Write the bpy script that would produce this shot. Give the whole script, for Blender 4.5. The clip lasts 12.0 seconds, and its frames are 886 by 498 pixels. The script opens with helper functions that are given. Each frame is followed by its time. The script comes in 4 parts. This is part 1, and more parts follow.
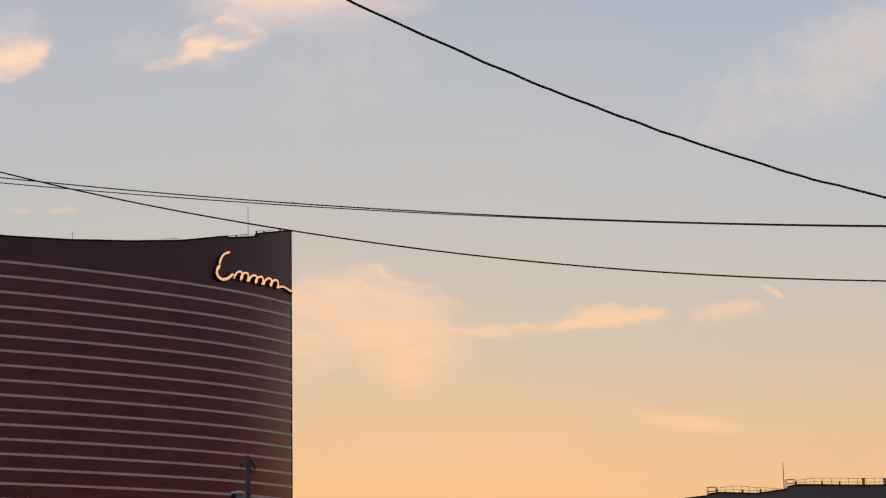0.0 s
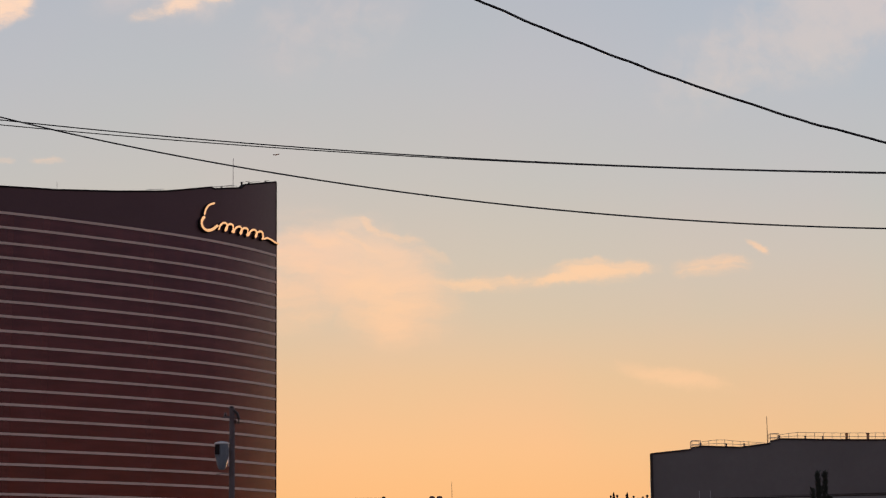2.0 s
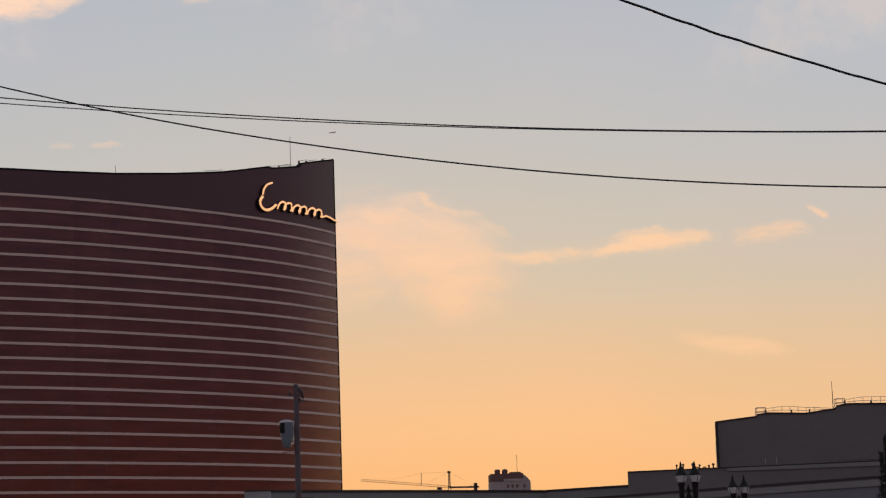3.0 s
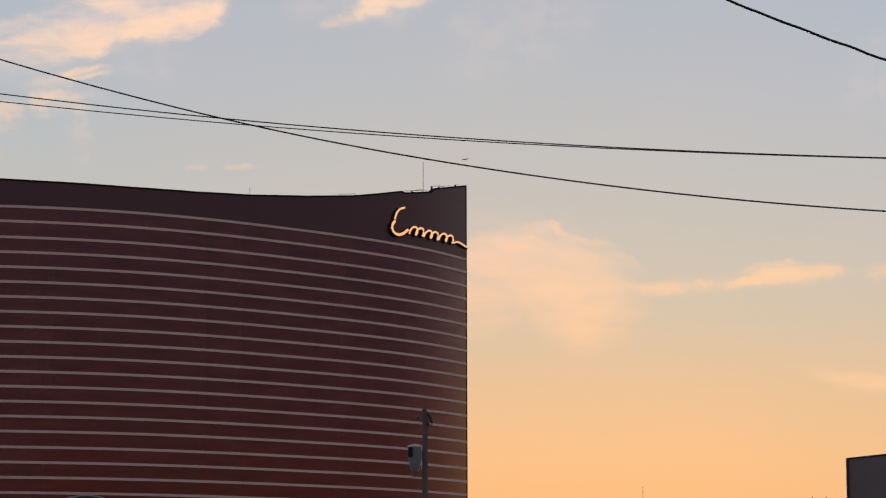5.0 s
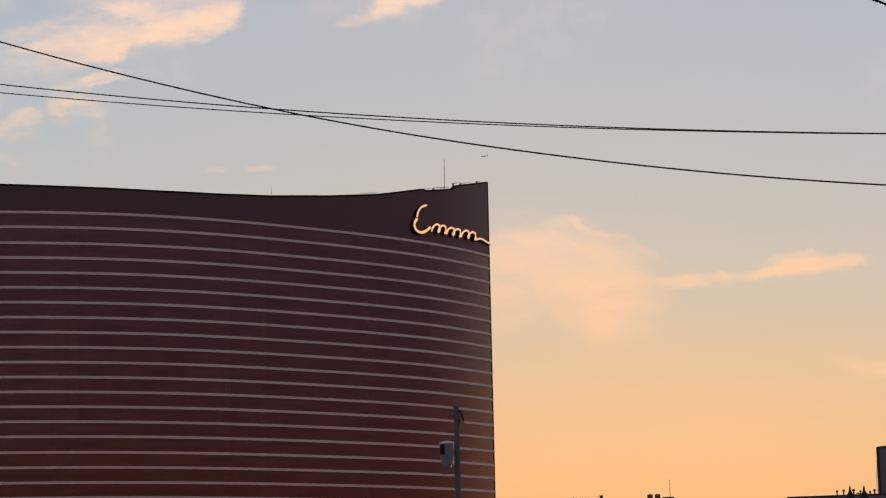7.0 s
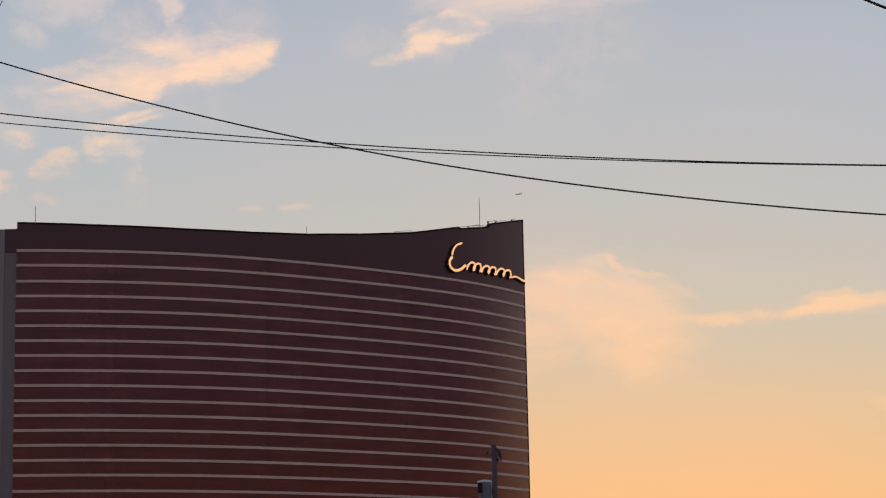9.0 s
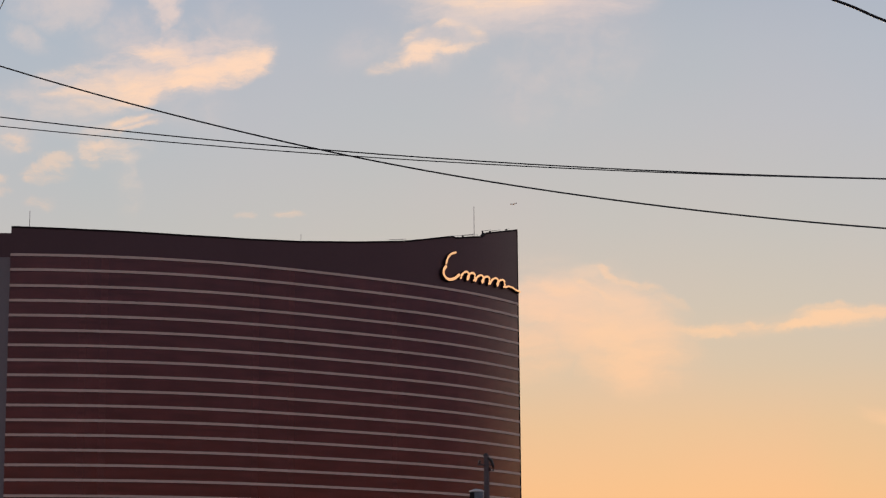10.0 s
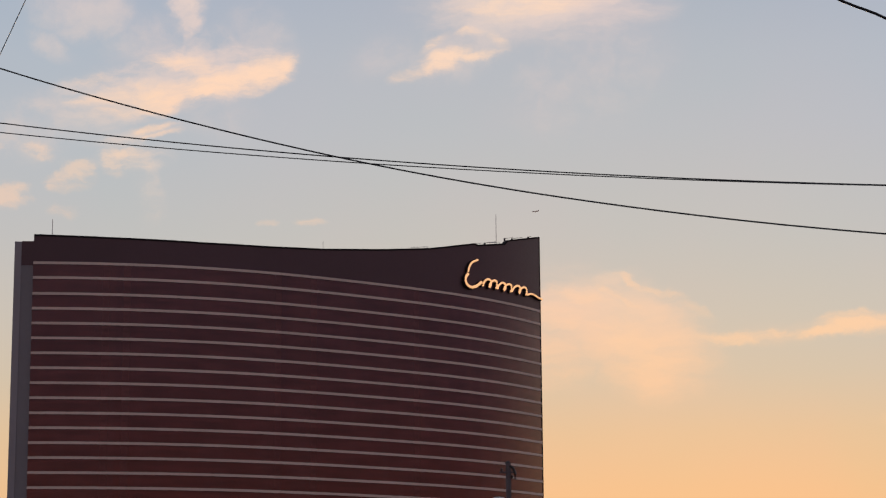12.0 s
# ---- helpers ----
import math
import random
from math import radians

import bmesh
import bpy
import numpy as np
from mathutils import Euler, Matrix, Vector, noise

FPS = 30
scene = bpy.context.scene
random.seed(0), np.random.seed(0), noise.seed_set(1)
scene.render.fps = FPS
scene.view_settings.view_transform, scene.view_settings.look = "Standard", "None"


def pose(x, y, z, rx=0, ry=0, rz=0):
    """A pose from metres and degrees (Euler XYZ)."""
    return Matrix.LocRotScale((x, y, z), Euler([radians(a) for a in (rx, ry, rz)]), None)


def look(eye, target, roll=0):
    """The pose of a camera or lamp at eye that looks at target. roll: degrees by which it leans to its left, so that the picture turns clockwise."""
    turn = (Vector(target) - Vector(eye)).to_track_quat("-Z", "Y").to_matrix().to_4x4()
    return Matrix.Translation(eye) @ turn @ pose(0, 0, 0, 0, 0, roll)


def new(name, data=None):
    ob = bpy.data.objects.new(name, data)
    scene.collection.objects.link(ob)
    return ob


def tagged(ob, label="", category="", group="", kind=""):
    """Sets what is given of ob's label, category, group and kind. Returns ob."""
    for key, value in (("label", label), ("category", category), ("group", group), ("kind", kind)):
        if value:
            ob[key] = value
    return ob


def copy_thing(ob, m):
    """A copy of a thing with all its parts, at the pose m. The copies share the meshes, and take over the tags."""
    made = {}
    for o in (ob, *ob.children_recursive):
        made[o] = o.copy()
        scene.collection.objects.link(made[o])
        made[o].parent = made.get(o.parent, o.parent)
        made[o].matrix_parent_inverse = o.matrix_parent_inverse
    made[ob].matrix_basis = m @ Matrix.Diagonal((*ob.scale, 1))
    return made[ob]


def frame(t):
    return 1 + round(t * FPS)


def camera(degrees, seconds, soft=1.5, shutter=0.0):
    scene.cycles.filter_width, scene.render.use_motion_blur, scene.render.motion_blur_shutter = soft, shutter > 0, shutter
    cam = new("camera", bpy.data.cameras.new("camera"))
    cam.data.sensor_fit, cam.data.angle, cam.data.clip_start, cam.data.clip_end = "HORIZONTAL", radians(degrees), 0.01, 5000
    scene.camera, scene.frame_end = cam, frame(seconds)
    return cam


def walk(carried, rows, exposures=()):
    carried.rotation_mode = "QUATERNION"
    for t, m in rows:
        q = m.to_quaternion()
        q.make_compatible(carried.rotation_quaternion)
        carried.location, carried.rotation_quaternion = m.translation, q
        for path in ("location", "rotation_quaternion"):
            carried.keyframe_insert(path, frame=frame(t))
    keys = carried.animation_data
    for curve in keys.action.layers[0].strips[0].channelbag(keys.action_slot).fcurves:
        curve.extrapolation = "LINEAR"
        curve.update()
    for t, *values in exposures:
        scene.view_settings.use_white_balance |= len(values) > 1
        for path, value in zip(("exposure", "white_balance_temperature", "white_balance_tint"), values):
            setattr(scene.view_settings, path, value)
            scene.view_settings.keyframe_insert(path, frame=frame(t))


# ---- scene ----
cam = camera(23.17, 12.0, soft=1.25)

# seconds, place, heading, tilt and lean in degrees
PATH = [
    (0.0, -0.001, -0.000, 1.594, -4.2091, 10.6928, -0.9657),
    (0.3, 0.047, 0.025, 1.612, -3.6831, 10.5176, -1.0316),
    (0.5, 0.073, 0.055, 1.618, -3.4391, 10.2712, -1.0547),
    (0.8, 0.093, 0.148, 1.606, -3.2516, 9.6338, -1.0315),
    (1.0, 0.091, 0.220, 1.597, -3.2308, 9.1944, -0.9705),
    (1.2, 0.069, 0.293, 1.594, -3.2055, 8.9412, -0.8321),
    (1.5, 0.025, 0.396, 1.592, -3.4587, 9.0523, -0.6222),
    (1.8, -0.002, 0.467, 1.590, -4.1466, 9.3619, -0.5972),
    (2.0, -0.011, 0.508, 1.587, -4.5950, 9.4405, -0.6507),
    (2.2, -0.004, 0.547, 1.580, -4.6641, 9.4524, -0.7452),
    (2.5, 0.009, 0.609, 1.571, -4.2360, 9.4009, -1.0129),
    (2.8, -0.018, 0.692, 1.581, -3.4898, 9.1310, -1.5225),
    (3.0, -0.042, 0.750, 1.602, -2.9986, 8.7904, -1.9234),
    (3.2, -0.069, 0.800, 1.606, -2.5461, 8.3697, -2.3887),
    (3.6, -0.096, 0.871, 1.616, -1.9567, 8.1488, -2.5764),
    (4.0, -0.107, 0.942, 1.612, -1.4032, 8.4472, -1.9597),
    (4.4, -0.118, 1.007, 1.601, -0.8066, 8.9608, -1.0785),
    (4.8, -0.141, 1.060, 1.590, -0.0881, 9.3822, -0.3927),
    (5.0, -0.166, 1.092, 1.583, 0.4875, 9.5773, -0.0823),
    (5.2, -0.211, 1.125, 1.571, 0.8507, 9.7538, 0.0198),
    (5.5, -0.286, 1.180, 1.557, 0.8471, 9.9842, 0.0687),
    (5.8, -0.364, 1.253, 1.562, 0.4516, 10.0068, -0.0056),
    (6.0, -0.414, 1.307, 1.567, 0.1333, 9.9140, -0.1142),
    (6.2, -0.457, 1.365, 1.568, -0.0052, 9.7586, -0.2677),
    (6.5, -0.516, 1.455, 1.567, 0.1030, 9.4654, -0.5661),
    (6.8, -0.570, 1.544, 1.569, 0.6499, 9.4094, -0.9669),
    (7.0, -0.604, 1.603, 1.571, 1.0510, 9.5184, -1.1817),
    (7.2, -0.632, 1.656, 1.579, 1.4285, 9.6355, -1.0454),
    (7.6, -0.677, 1.752, 1.586, 1.9843, 9.7771, -1.1197),
    (8.0, -0.720, 1.862, 1.596, 2.4593, 10.0134, -1.0473),
    (8.4, -0.757, 1.961, 1.605, 2.6553, 10.2656, -0.9605),
    (8.8, -0.788, 2.024, 1.614, 2.3740, 10.4550, -0.9916),
    (9.0, -0.808, 2.050, 1.619, 1.9554, 10.5491, -1.0874),
    (9.2, -0.820, 2.059, 1.618, 1.6955, 10.5218, -0.9652),
    (9.5, -0.833, 2.066, 1.615, 1.5865, 10.4418, -0.7316),
    (9.8, -0.841, 2.068, 1.616, 1.6739, 10.5359, -0.5673),
    (10.0, -0.843, 2.068, 1.617, 1.7918, 10.7850, -0.4666),
    (10.2, -0.844, 2.069, 1.619, 1.9090, 11.0053, -0.3566),
    (10.5, -0.842, 2.071, 1.621, 2.0609, 11.1395, -0.2149),
    (10.8, -0.829, 2.078, 1.621, 2.0227, 10.9147, -0.1432),
    (11.0, -0.822, 2.085, 1.622, 1.9613, 10.7575, -0.1369),
    (11.2, -0.822, 2.094, 1.624, 1.9968, 10.6941, -0.1818),
    (11.5, -0.825, 2.111, 1.629, 2.0862, 10.8211, -0.2889),
    (11.8, -0.818, 2.131, 1.632, 2.2371, 10.9549, -0.3724),
    (12.0, -0.812, 2.145, 1.634, 2.3881, 10.9900, -0.4269),
]


def eye_pose(x, y, z, heading, tilt, lean):
    return pose(x, y, z, 90 + tilt, 0, heading) @ pose(0, 0, 0, 0, 0, lean)


walk(cam, [(t, eye_pose(*p)) for t, *p in PATH])

# ---- light: clear dusk sky, sun just above the horizon behind the buildings ----
SUN_AZ, SUN_EL = 6.0, 2.0      # degrees to the right of straight ahead, above the horizon


def srgb(r, g, b):
    return tuple((c / 255 / 12.92 if c <= 10 else ((c / 255 + 0.055) / 1.055) ** 2.4) for c in (r, g, b)) + (1.0,)


class Nodes:
    """Short hand for a node tree."""

    def __init__(self, tree):
        self.tree = tree
        tree.nodes.clear()

    def add(self, kind, **settings):
        node = self.tree.nodes.new(kind)
        for key, value in settings.items():
            setattr(node, key, value)
        return node

    def link(self, a, b):
        self.tree.links.new(a, b)

    def plug(self, socket, value):
        if isinstance(value, bpy.types.NodeSocket):
            self.link(value, socket)
        else:
            socket.default_value = value

    def math(self, op, a, b=0.0, c=0.0, clamp=False):
        node = self.add("ShaderNodeMath", operation=op, use_clamp=clamp)
        for socket, value in zip(node.inputs, (a, b, c)):
            self.plug(socket, value)
        return node.outputs[0]

    def vec(self, op, a, b=(0, 0, 0)):
        node = self.add("ShaderNodeVectorMath", operation=op)
        self.plug(node.inputs[0], a)
        if op == "SCALE":
            self.plug(node.inputs["Scale"], b)
        else:
            self.plug(node.inputs[1], b)
        return node.outputs["Value"] if op in ("LENGTH", "DOT_PRODUCT") else node.outputs[0]

    def smooth(self, value, lo, hi, a=0.0, b=1.0):
        node = self.add("ShaderNodeMapRange", interpolation_type="SMOOTHSTEP")
        for socket, v in zip(node.inputs, (value, lo, hi, a, b)):
            self.plug(socket, v)
        return node.outputs[0]

    def mix(self, fac, a, b, blend="MIX"):
        node = self.add("ShaderNodeMix", data_type="RGBA", blend_type=blend)
        self.plug(node.inputs[0], fac)
        self.plug(node.inputs[6], a)
        self.plug(node.inputs[7], b)
        return node.outputs[2]

    def noise(self, vector, scale, detail=4.0, rough=0.55, colour=False):
        node = self.add("ShaderNodeTexNoise")
        if vector is not None:
            self.link(vector, node.inputs["Vector"])
        node.inputs["Scale"].default_value = scale
        node.inputs["Detail"].default_value = detail
        node.inputs["Roughness"].default_value = rough
        return node.outputs["Color" if colour else "Fac"]

    def ramp(self, fac, stops):
        node = self.add("ShaderNodeValToRGB")
        el = node.color_ramp.elements
        while len(el) < len(stops):
            el.new(0.5)
        for e, (p, c) in zip(el, stops):
            e.position, e.color = p, c
        self.link(fac, node.inputs[0])
        return node.outputs[0]


def build_world():
    world = bpy.data.worlds.new("dusk_sky")
    scene.world = world
    world.use_nodes = True
    n = Nodes(world.node_tree)
    way = n.add("ShaderNodeTexCoord").outputs["Generated"]
    xyz = n.add("ShaderNodeSeparateXYZ")
    n.link(way, xyz.inputs[0])
    x, y, z = xyz.outputs
    # clear air: orange at the horizon, grey-blue above
    up = n.math("MULTIPLY", z, 2.0, clamp=True)
    air = n.ramp(up, [(0.0, srgb(246, 172, 104)), (0.09, srgb(251, 188, 127)), (0.143, srgb(247, 193, 140)),
                      (0.21, srgb(233, 195, 154)), (0.265, srgb(218, 196, 170)), (0.32, srgb(209, 196, 180)),
                      (0.39, srgb(199, 194, 188)), (0.484, srgb(190, 191, 194)), (0.55, srgb(184, 188, 195)),
                      (0.66, srgb(167, 177, 193)), (1.0, srgb(150, 158, 176))])
    # the far side of the sky from the sunset is dimmer and rosier
    east = n.ramp(up, [(0.0, srgb(178, 104, 80)), (0.12, srgb(192, 126, 104)), (0.2, srgb(164, 126, 128)), (0.3, srgb(146, 130, 150)),
                       (0.6, srgb(170, 164, 172)), (1.0, srgb(158, 157, 166))])
    level = n.vec("NORMALIZE", n.vec("MULTIPLY", way, (1, 1, 0)))
    toward = n.vec("DOT_PRODUCT", level, (math.sin(radians(SUN_AZ)), math.cos(radians(SUN_AZ)), 0.0))
    sky = n.mix(n.smooth(toward, 0.1, 0.93), east, air)
    nishita = n.add("ShaderNodeTexSky", sky_type="NISHITA", sun_disc=False)
    nishita.sun_elevation, nishita.sun_rotation = radians(SUN_EL), radians(SUN_AZ)
    nishita.dust_density = 2.0
    haze = n.mix(1.0, nishita.outputs[0], (0.10, 0.10, 0.10, 1), "MULTIPLY")
    sky = n.mix(0.02, sky, haze)
    # cooler air to either side of the sunset
    cool = n.smooth(n.math("DIVIDE", x, n.math("MAXIMUM", y, 0.08)), -0.02, -0.24)
    sky = n.mix(cool, sky, n.mix(1.0, sky, (0.94, 0.988, 1.03, 1), "MULTIPLY"))
    cool = n.smooth(n.math("DIVIDE", x, n.math("MAXIMUM", y, 0.08)), 0.05, 0.27)
    sky = n.mix(cool, sky, n.mix(1.0, sky, (0.942, 0.990, 1.048, 1), "MULTIPLY"))
    # clouds, on the plane one unit ahead
    ahead = n.math("MAXIMUM", y, 0.08)
    flat = n.add("ShaderNodeCombineXYZ")
    n.link(n.math("DIVIDE", x, ahead), flat.inputs[0])
    n.link(n.math("DIVIDE", z, ahead), flat.inputs[1])
    flat = flat.outputs[0]
    curl = n.vec("SUBTRACT", n.noise(flat, 24.0, 3.0, 0.55, colour=True), (0.5, 0.5, 0.5))
    fray = n.vec("SUBTRACT", n.noise(flat, 95.0, 4.0, 0.6, colour=True), (0.5, 0.5, 0.5))
    bent = n.vec("ADD", flat, n.vec("ADD", n.vec("MULTIPLY", curl, (0.016, 0.008, 0)), n.vec("MULTIPLY", fray, (0.011, 0.0065, 0))))

    def streaks(turn, stretch, scale, detail=7.0):
        """Noise drawn out into fibres that rise by turn degrees."""
        m = n.add("ShaderNodeMapping")
        n.link(bent, m.inputs[0])
        m.inputs["Rotation"].default_value = (0, 0, radians(-turn))
        m.inputs["Scale"].default_value = (1.0, stretch, 1.0)
        return n.math("SUBTRACT", n.noise(m.outputs[0], scale, detail, 0.62), 0.5)

    rising, level_fibre, falling = streaks(15, 3.2, 42.0), streaks(4, 3.6, 46.0), streaks(-24, 3.0, 36.0)
    tufts = n.math("SUBTRACT", n.noise(bent, 62.0, 6.0, 0.6), 0.5)

    woolly = n.math("MULTIPLY", n.math("ADD", tufts, rising), 0.7)

    def bank(place, blobs, fibre, ragged, lo=0.03, hi=1.15):
        """Soft ellipses, eaten away at their rims by fibres; gives the density and the place for the bank in front."""
        total = None
        for u, w, a, b, turn, strength in blobs:
            m = n.add("ShaderNodeMapping", vector_type="TEXTURE")
            n.link(place, m.inputs[0])
            m.inputs["Location"].default_value = (u, w, 0)
            m.inputs["Rotation"].default_value = (0, 0, radians(turn))
            m.inputs["Scale"].default_value = (a, b, 1)
            one = n.smooth(n.vec("LENGTH", m.outputs[0]), 1.0, 0.15, 0.0, strength)
            total = one if total is None else n.math("MAXIMUM", total, one)
        rim = n.smooth(total, 0.0, 0.5)
        worn = n.math("ADD", total, n.math("MULTIPLY", n.math("MULTIPLY", fibre, ragged), rim))
        density = n.smooth(worn, lo, hi)
        return density, n.vec("ADD", place, n.vec("SCALE", (0.0005, 0.0003, 0.0), density))

    warm = n.ramp(up, [(0.1, srgb(255, 203, 150)), (0.27, srgb(251, 205, 164)), (0.33, srgb(244, 206, 176)), (0.38, srgb(232, 207, 186)), (0.44, srgb(224, 206, 194)), (0.5, srgb(219, 203, 196)), (0.6, srgb(228, 208, 200)), (0.8, srgb(228, 207, 200))])
    glow = n.ramp(up, [(0.2, srgb(255, 206, 158)), (0.4, srgb(255, 211, 176)), (0.55, srgb(254, 218, 190)), (0.7, srgb(250, 217, 196))])
    place = bent
    for blobs, fibre, ragged, amount in ((FAN_VEIL, falling, 1.0, 0.95), (HIGH_VEIL, tufts, 1.5, 0.62), (TOP_VEIL, level_fibre, 1.0, 0.95),
                                         (PLUME, tufts, 2.0, 0.95), (LEFT_BODY, rising, 2.4, 0.95)):
        density, place = bank(place, blobs, fibre, ragged)
        sky = n.mix(n.math("MULTIPLY", density, amount), sky, warm)
    for blobs, fibre, ragged, amount in ((FAN_RIDGES, falling, 1.8, 0.6), (EVENING_STREAKS, level_fibre, 1.5, 0.95), (LEFT_CORE, rising, 1.5, 1.0),
                                         (LOW_TUFTS, woolly, 3.4, 0.5), (HOOK_CLOUD, rising, 1.8, 1.0)):
        density, place = bank(place, blobs, fibre, ragged)
        sky = n.mix(n.math("MULTIPLY", density, amount), sky, glow)
    # faint uneven tint of the haze
    tint = n.mix(n.smooth(n.noise(flat, 9.0, 3.0), 0.35, 0.65), (0.985, 1.0, 1.0, 1), (1.012, 0.995, 1.0, 1))
    sky = n.mix(1.0, sky, tint, "MULTIPLY")
    back = n.add("ShaderNodeBackground")
    n.link(sky, back.inputs[0])
    out = n.add("ShaderNodeOutputWorld")
    n.link(back.outputs[0], out.inputs[0])


# cloud banks: along, up, half length, half height, turn, strength
FAN_VEIL = [
    (0.0400, 0.1560, 0.0660, 0.0357, -22, 1), (0.0200, 0.1640, 0.0480, 0.0252, 4, 1), (0.0560, 0.1580, 0.0500, 0.0252, -34, 1),
    (0.0540, 0.1400, 0.0460, 0.0273, -10, 0.9), (0.0100, 0.1500, 0.0400, 0.0357, 0, 0.7), (0.0360, 0.1790, 0.0240, 0.0084, 8, 0.7),
    (0.1200, 0.1530, 0.0800, 0.0095, 4, 0.35), (0.1890, 0.1060, 0.0460, 0.0074, -9, 0.8), (0.1740, 0.1075, 0.0180, 0.0074, -20, 0.6),
]
FAN_RIDGES = [
    (0.0470, 0.1788, 0.0110, 0.0034, -42, 0.9), (0.0610, 0.1730, 0.0200, 0.0036, -14, 0.85), (0.0780, 0.1640, 0.0150, 0.0044, -34, 0.5),
    (0.0400, 0.1715, 0.0220, 0.0039, -24, 0.55), (0.0240, 0.1700, 0.0260, 0.0065, -8, 0.5), (0.0500, 0.1480, 0.0400, 0.0169, -20, 0.6),
    (0.0560, 0.1400, 0.0300, 0.0156, -10, 0.6), (0.0100, 0.1600, 0.0260, 0.0117, -8, 0.4),
]
EVENING_STREAKS = [
    (0.0940, 0.1512, 0.0264, 0.0054, 3, 0.85), (0.1080, 0.1525, 0.0154, 0.0045, 6, 0.7), (0.1370, 0.1528, 0.0264, 0.0051, 4, 0.95),
    (0.1520, 0.1556, 0.0330, 0.0093, 3, 1), (0.1620, 0.1570, 0.0286, 0.0072, 4, 0.8), (0.1200, 0.1525, 0.0220, 0.0039, 4, 0.45),
    (0.2080, 0.1578, 0.0264, 0.0084, 3, 0.62), (0.2150, 0.1590, 0.0176, 0.0051, 4, 0.6), (0.2308, 0.1680, 0.0085, 0.0036, -28, 0.9),
    (-0.1050, 0.2074, 0.0120, 0.0026, -6, 0.42), (-0.1240, 0.2071, 0.0066, 0.0030, 0, 0.28),
]
LEFT_BODY = [
    (-0.1800, 0.2745, 0.0572, 0.0230, 8, 1), (-0.1500, 0.2800, 0.0550, 0.0207, 14, 0.9), (-0.1640, 0.2880, 0.0374, 0.0115, -6, 1),
    (-0.1250, 0.2900, 0.0286, 0.0138, 40, 0.3), (-0.2050, 0.2660, 0.0374, 0.0161, 6, 0.75), (-0.2120, 0.2760, 0.0264, 0.0080, 4, 0.6),
    (-0.1860, 0.2520, 0.0352, 0.0086, 10, 0.65), (-0.2280, 0.2680, 0.0286, 0.0069, -8, 0.4), (-0.1900, 0.2420, 0.0286, 0.0115, 0, 0.6),
]
LEFT_CORE = [
    (-0.1290, 0.2812, 0.0252, 0.0130, 14, 1), (-0.1205, 0.2828, 0.0158, 0.0114, 24, 1), (-0.1480, 0.2765, 0.0399, 0.0107, 13, 1),
    (-0.1720, 0.2710, 0.0347, 0.0123, 12, 0.85), (-0.1890, 0.2720, 0.0273, 0.0130, 8, 0.65), (-0.1680, 0.2890, 0.0273, 0.0065, -4, 0.65),
    (-0.1560, 0.2850, 0.0231, 0.0078, -10, 0.5), (-0.1960, 0.2655, 0.0210, 0.0072, 8, 0.55), (-0.1820, 0.2555, 0.0179, 0.0039, 12, 0.75),
    (-0.1760, 0.2525, 0.0158, 0.0029, 10, 0.65), (-0.2080, 0.2800, 0.0179, 0.0044, 8, 0.4), (-0.2080, 0.2710, 0.0199, 0.0052, 12, 0.45),
]
LOW_TUFTS = [
    (-0.1930, 0.2415, 0.0180, 0.0106, 10, 0.7), (-0.2340, 0.2455, 0.0132, 0.0077, -20, 0.6), (-0.2180, 0.2335, 0.0180, 0.0106, 16, 0.8),
    (-0.2280, 0.2290, 0.0108, 0.0075, 0, 0.5), (-0.2510, 0.2230, 0.0180, 0.0094, 5, 1), (-0.2250, 0.2150, 0.0120, 0.0063, 0, 0.4),
    (-0.2520, 0.2480, 0.0144, 0.0100, 10, 0.4),
]
PLUME = [
    (-0.1670, 0.3180, 0.0140, 0.0160, 20, 0.85), (-0.1650, 0.3070, 0.0110, 0.0200, 6, 0.8), (-0.1590, 0.2960, 0.0160, 0.0120, -30, 0.7),
    (-0.1820, 0.2260, 0.0100, 0.0320, 12, 0.4), (-0.1450, 0.2960, 0.0180, 0.0110, -50, 0.5),
]
HIGH_VEIL = [
    (-0.2160, 0.3140, 0.0425, 0.0240, -10, 0.8), (-0.2320, 0.2980, 0.0225, 0.0108, -34, 0.7), (-0.1280, 0.3020, 0.0325, 0.0240, -40, 0.4),
    (-0.1850, 0.3000, 0.0375, 0.0216, 10, 0.5), (-0.1500, 0.2600, 0.0375, 0.0216, -20, 0.35), (-0.2400, 0.2560, 0.0425, 0.0264, 0, 0.6),
    (-0.0700, 0.2890, 0.0325, 0.0192, 14, 0.35), (0.2750, 0.2830, 0.0775, 0.0408, 28, 1), (0.2250, 0.2620, 0.0750, 0.0360, 30, 0.6),
    (0.0300, 0.2800, 0.0750, 0.0480, 40, 0.4), (0.0030, 0.2680, 0.0175, 0.0360, 20, 0.4), (0.0180, 0.2660, 0.0125, 0.0216, 15, 0.45),
    (-0.2150, 0.2640, 0.0600, 0.0260, 8, 0.6), (-0.0300, 0.2920, 0.0480, 0.0230, 15, 0.75),
]
TOP_VEIL = [
    (0.004, 0.3150, 0.085, 0.028, 2, 1.0), (-0.020, 0.3130, 0.036, 0.014, -10, 0.9), (0.030, 0.3080, 0.060, 0.016, 6, 0.7),
    (0.010, 0.3000, 0.040, 0.012, 0, 0.5),
]
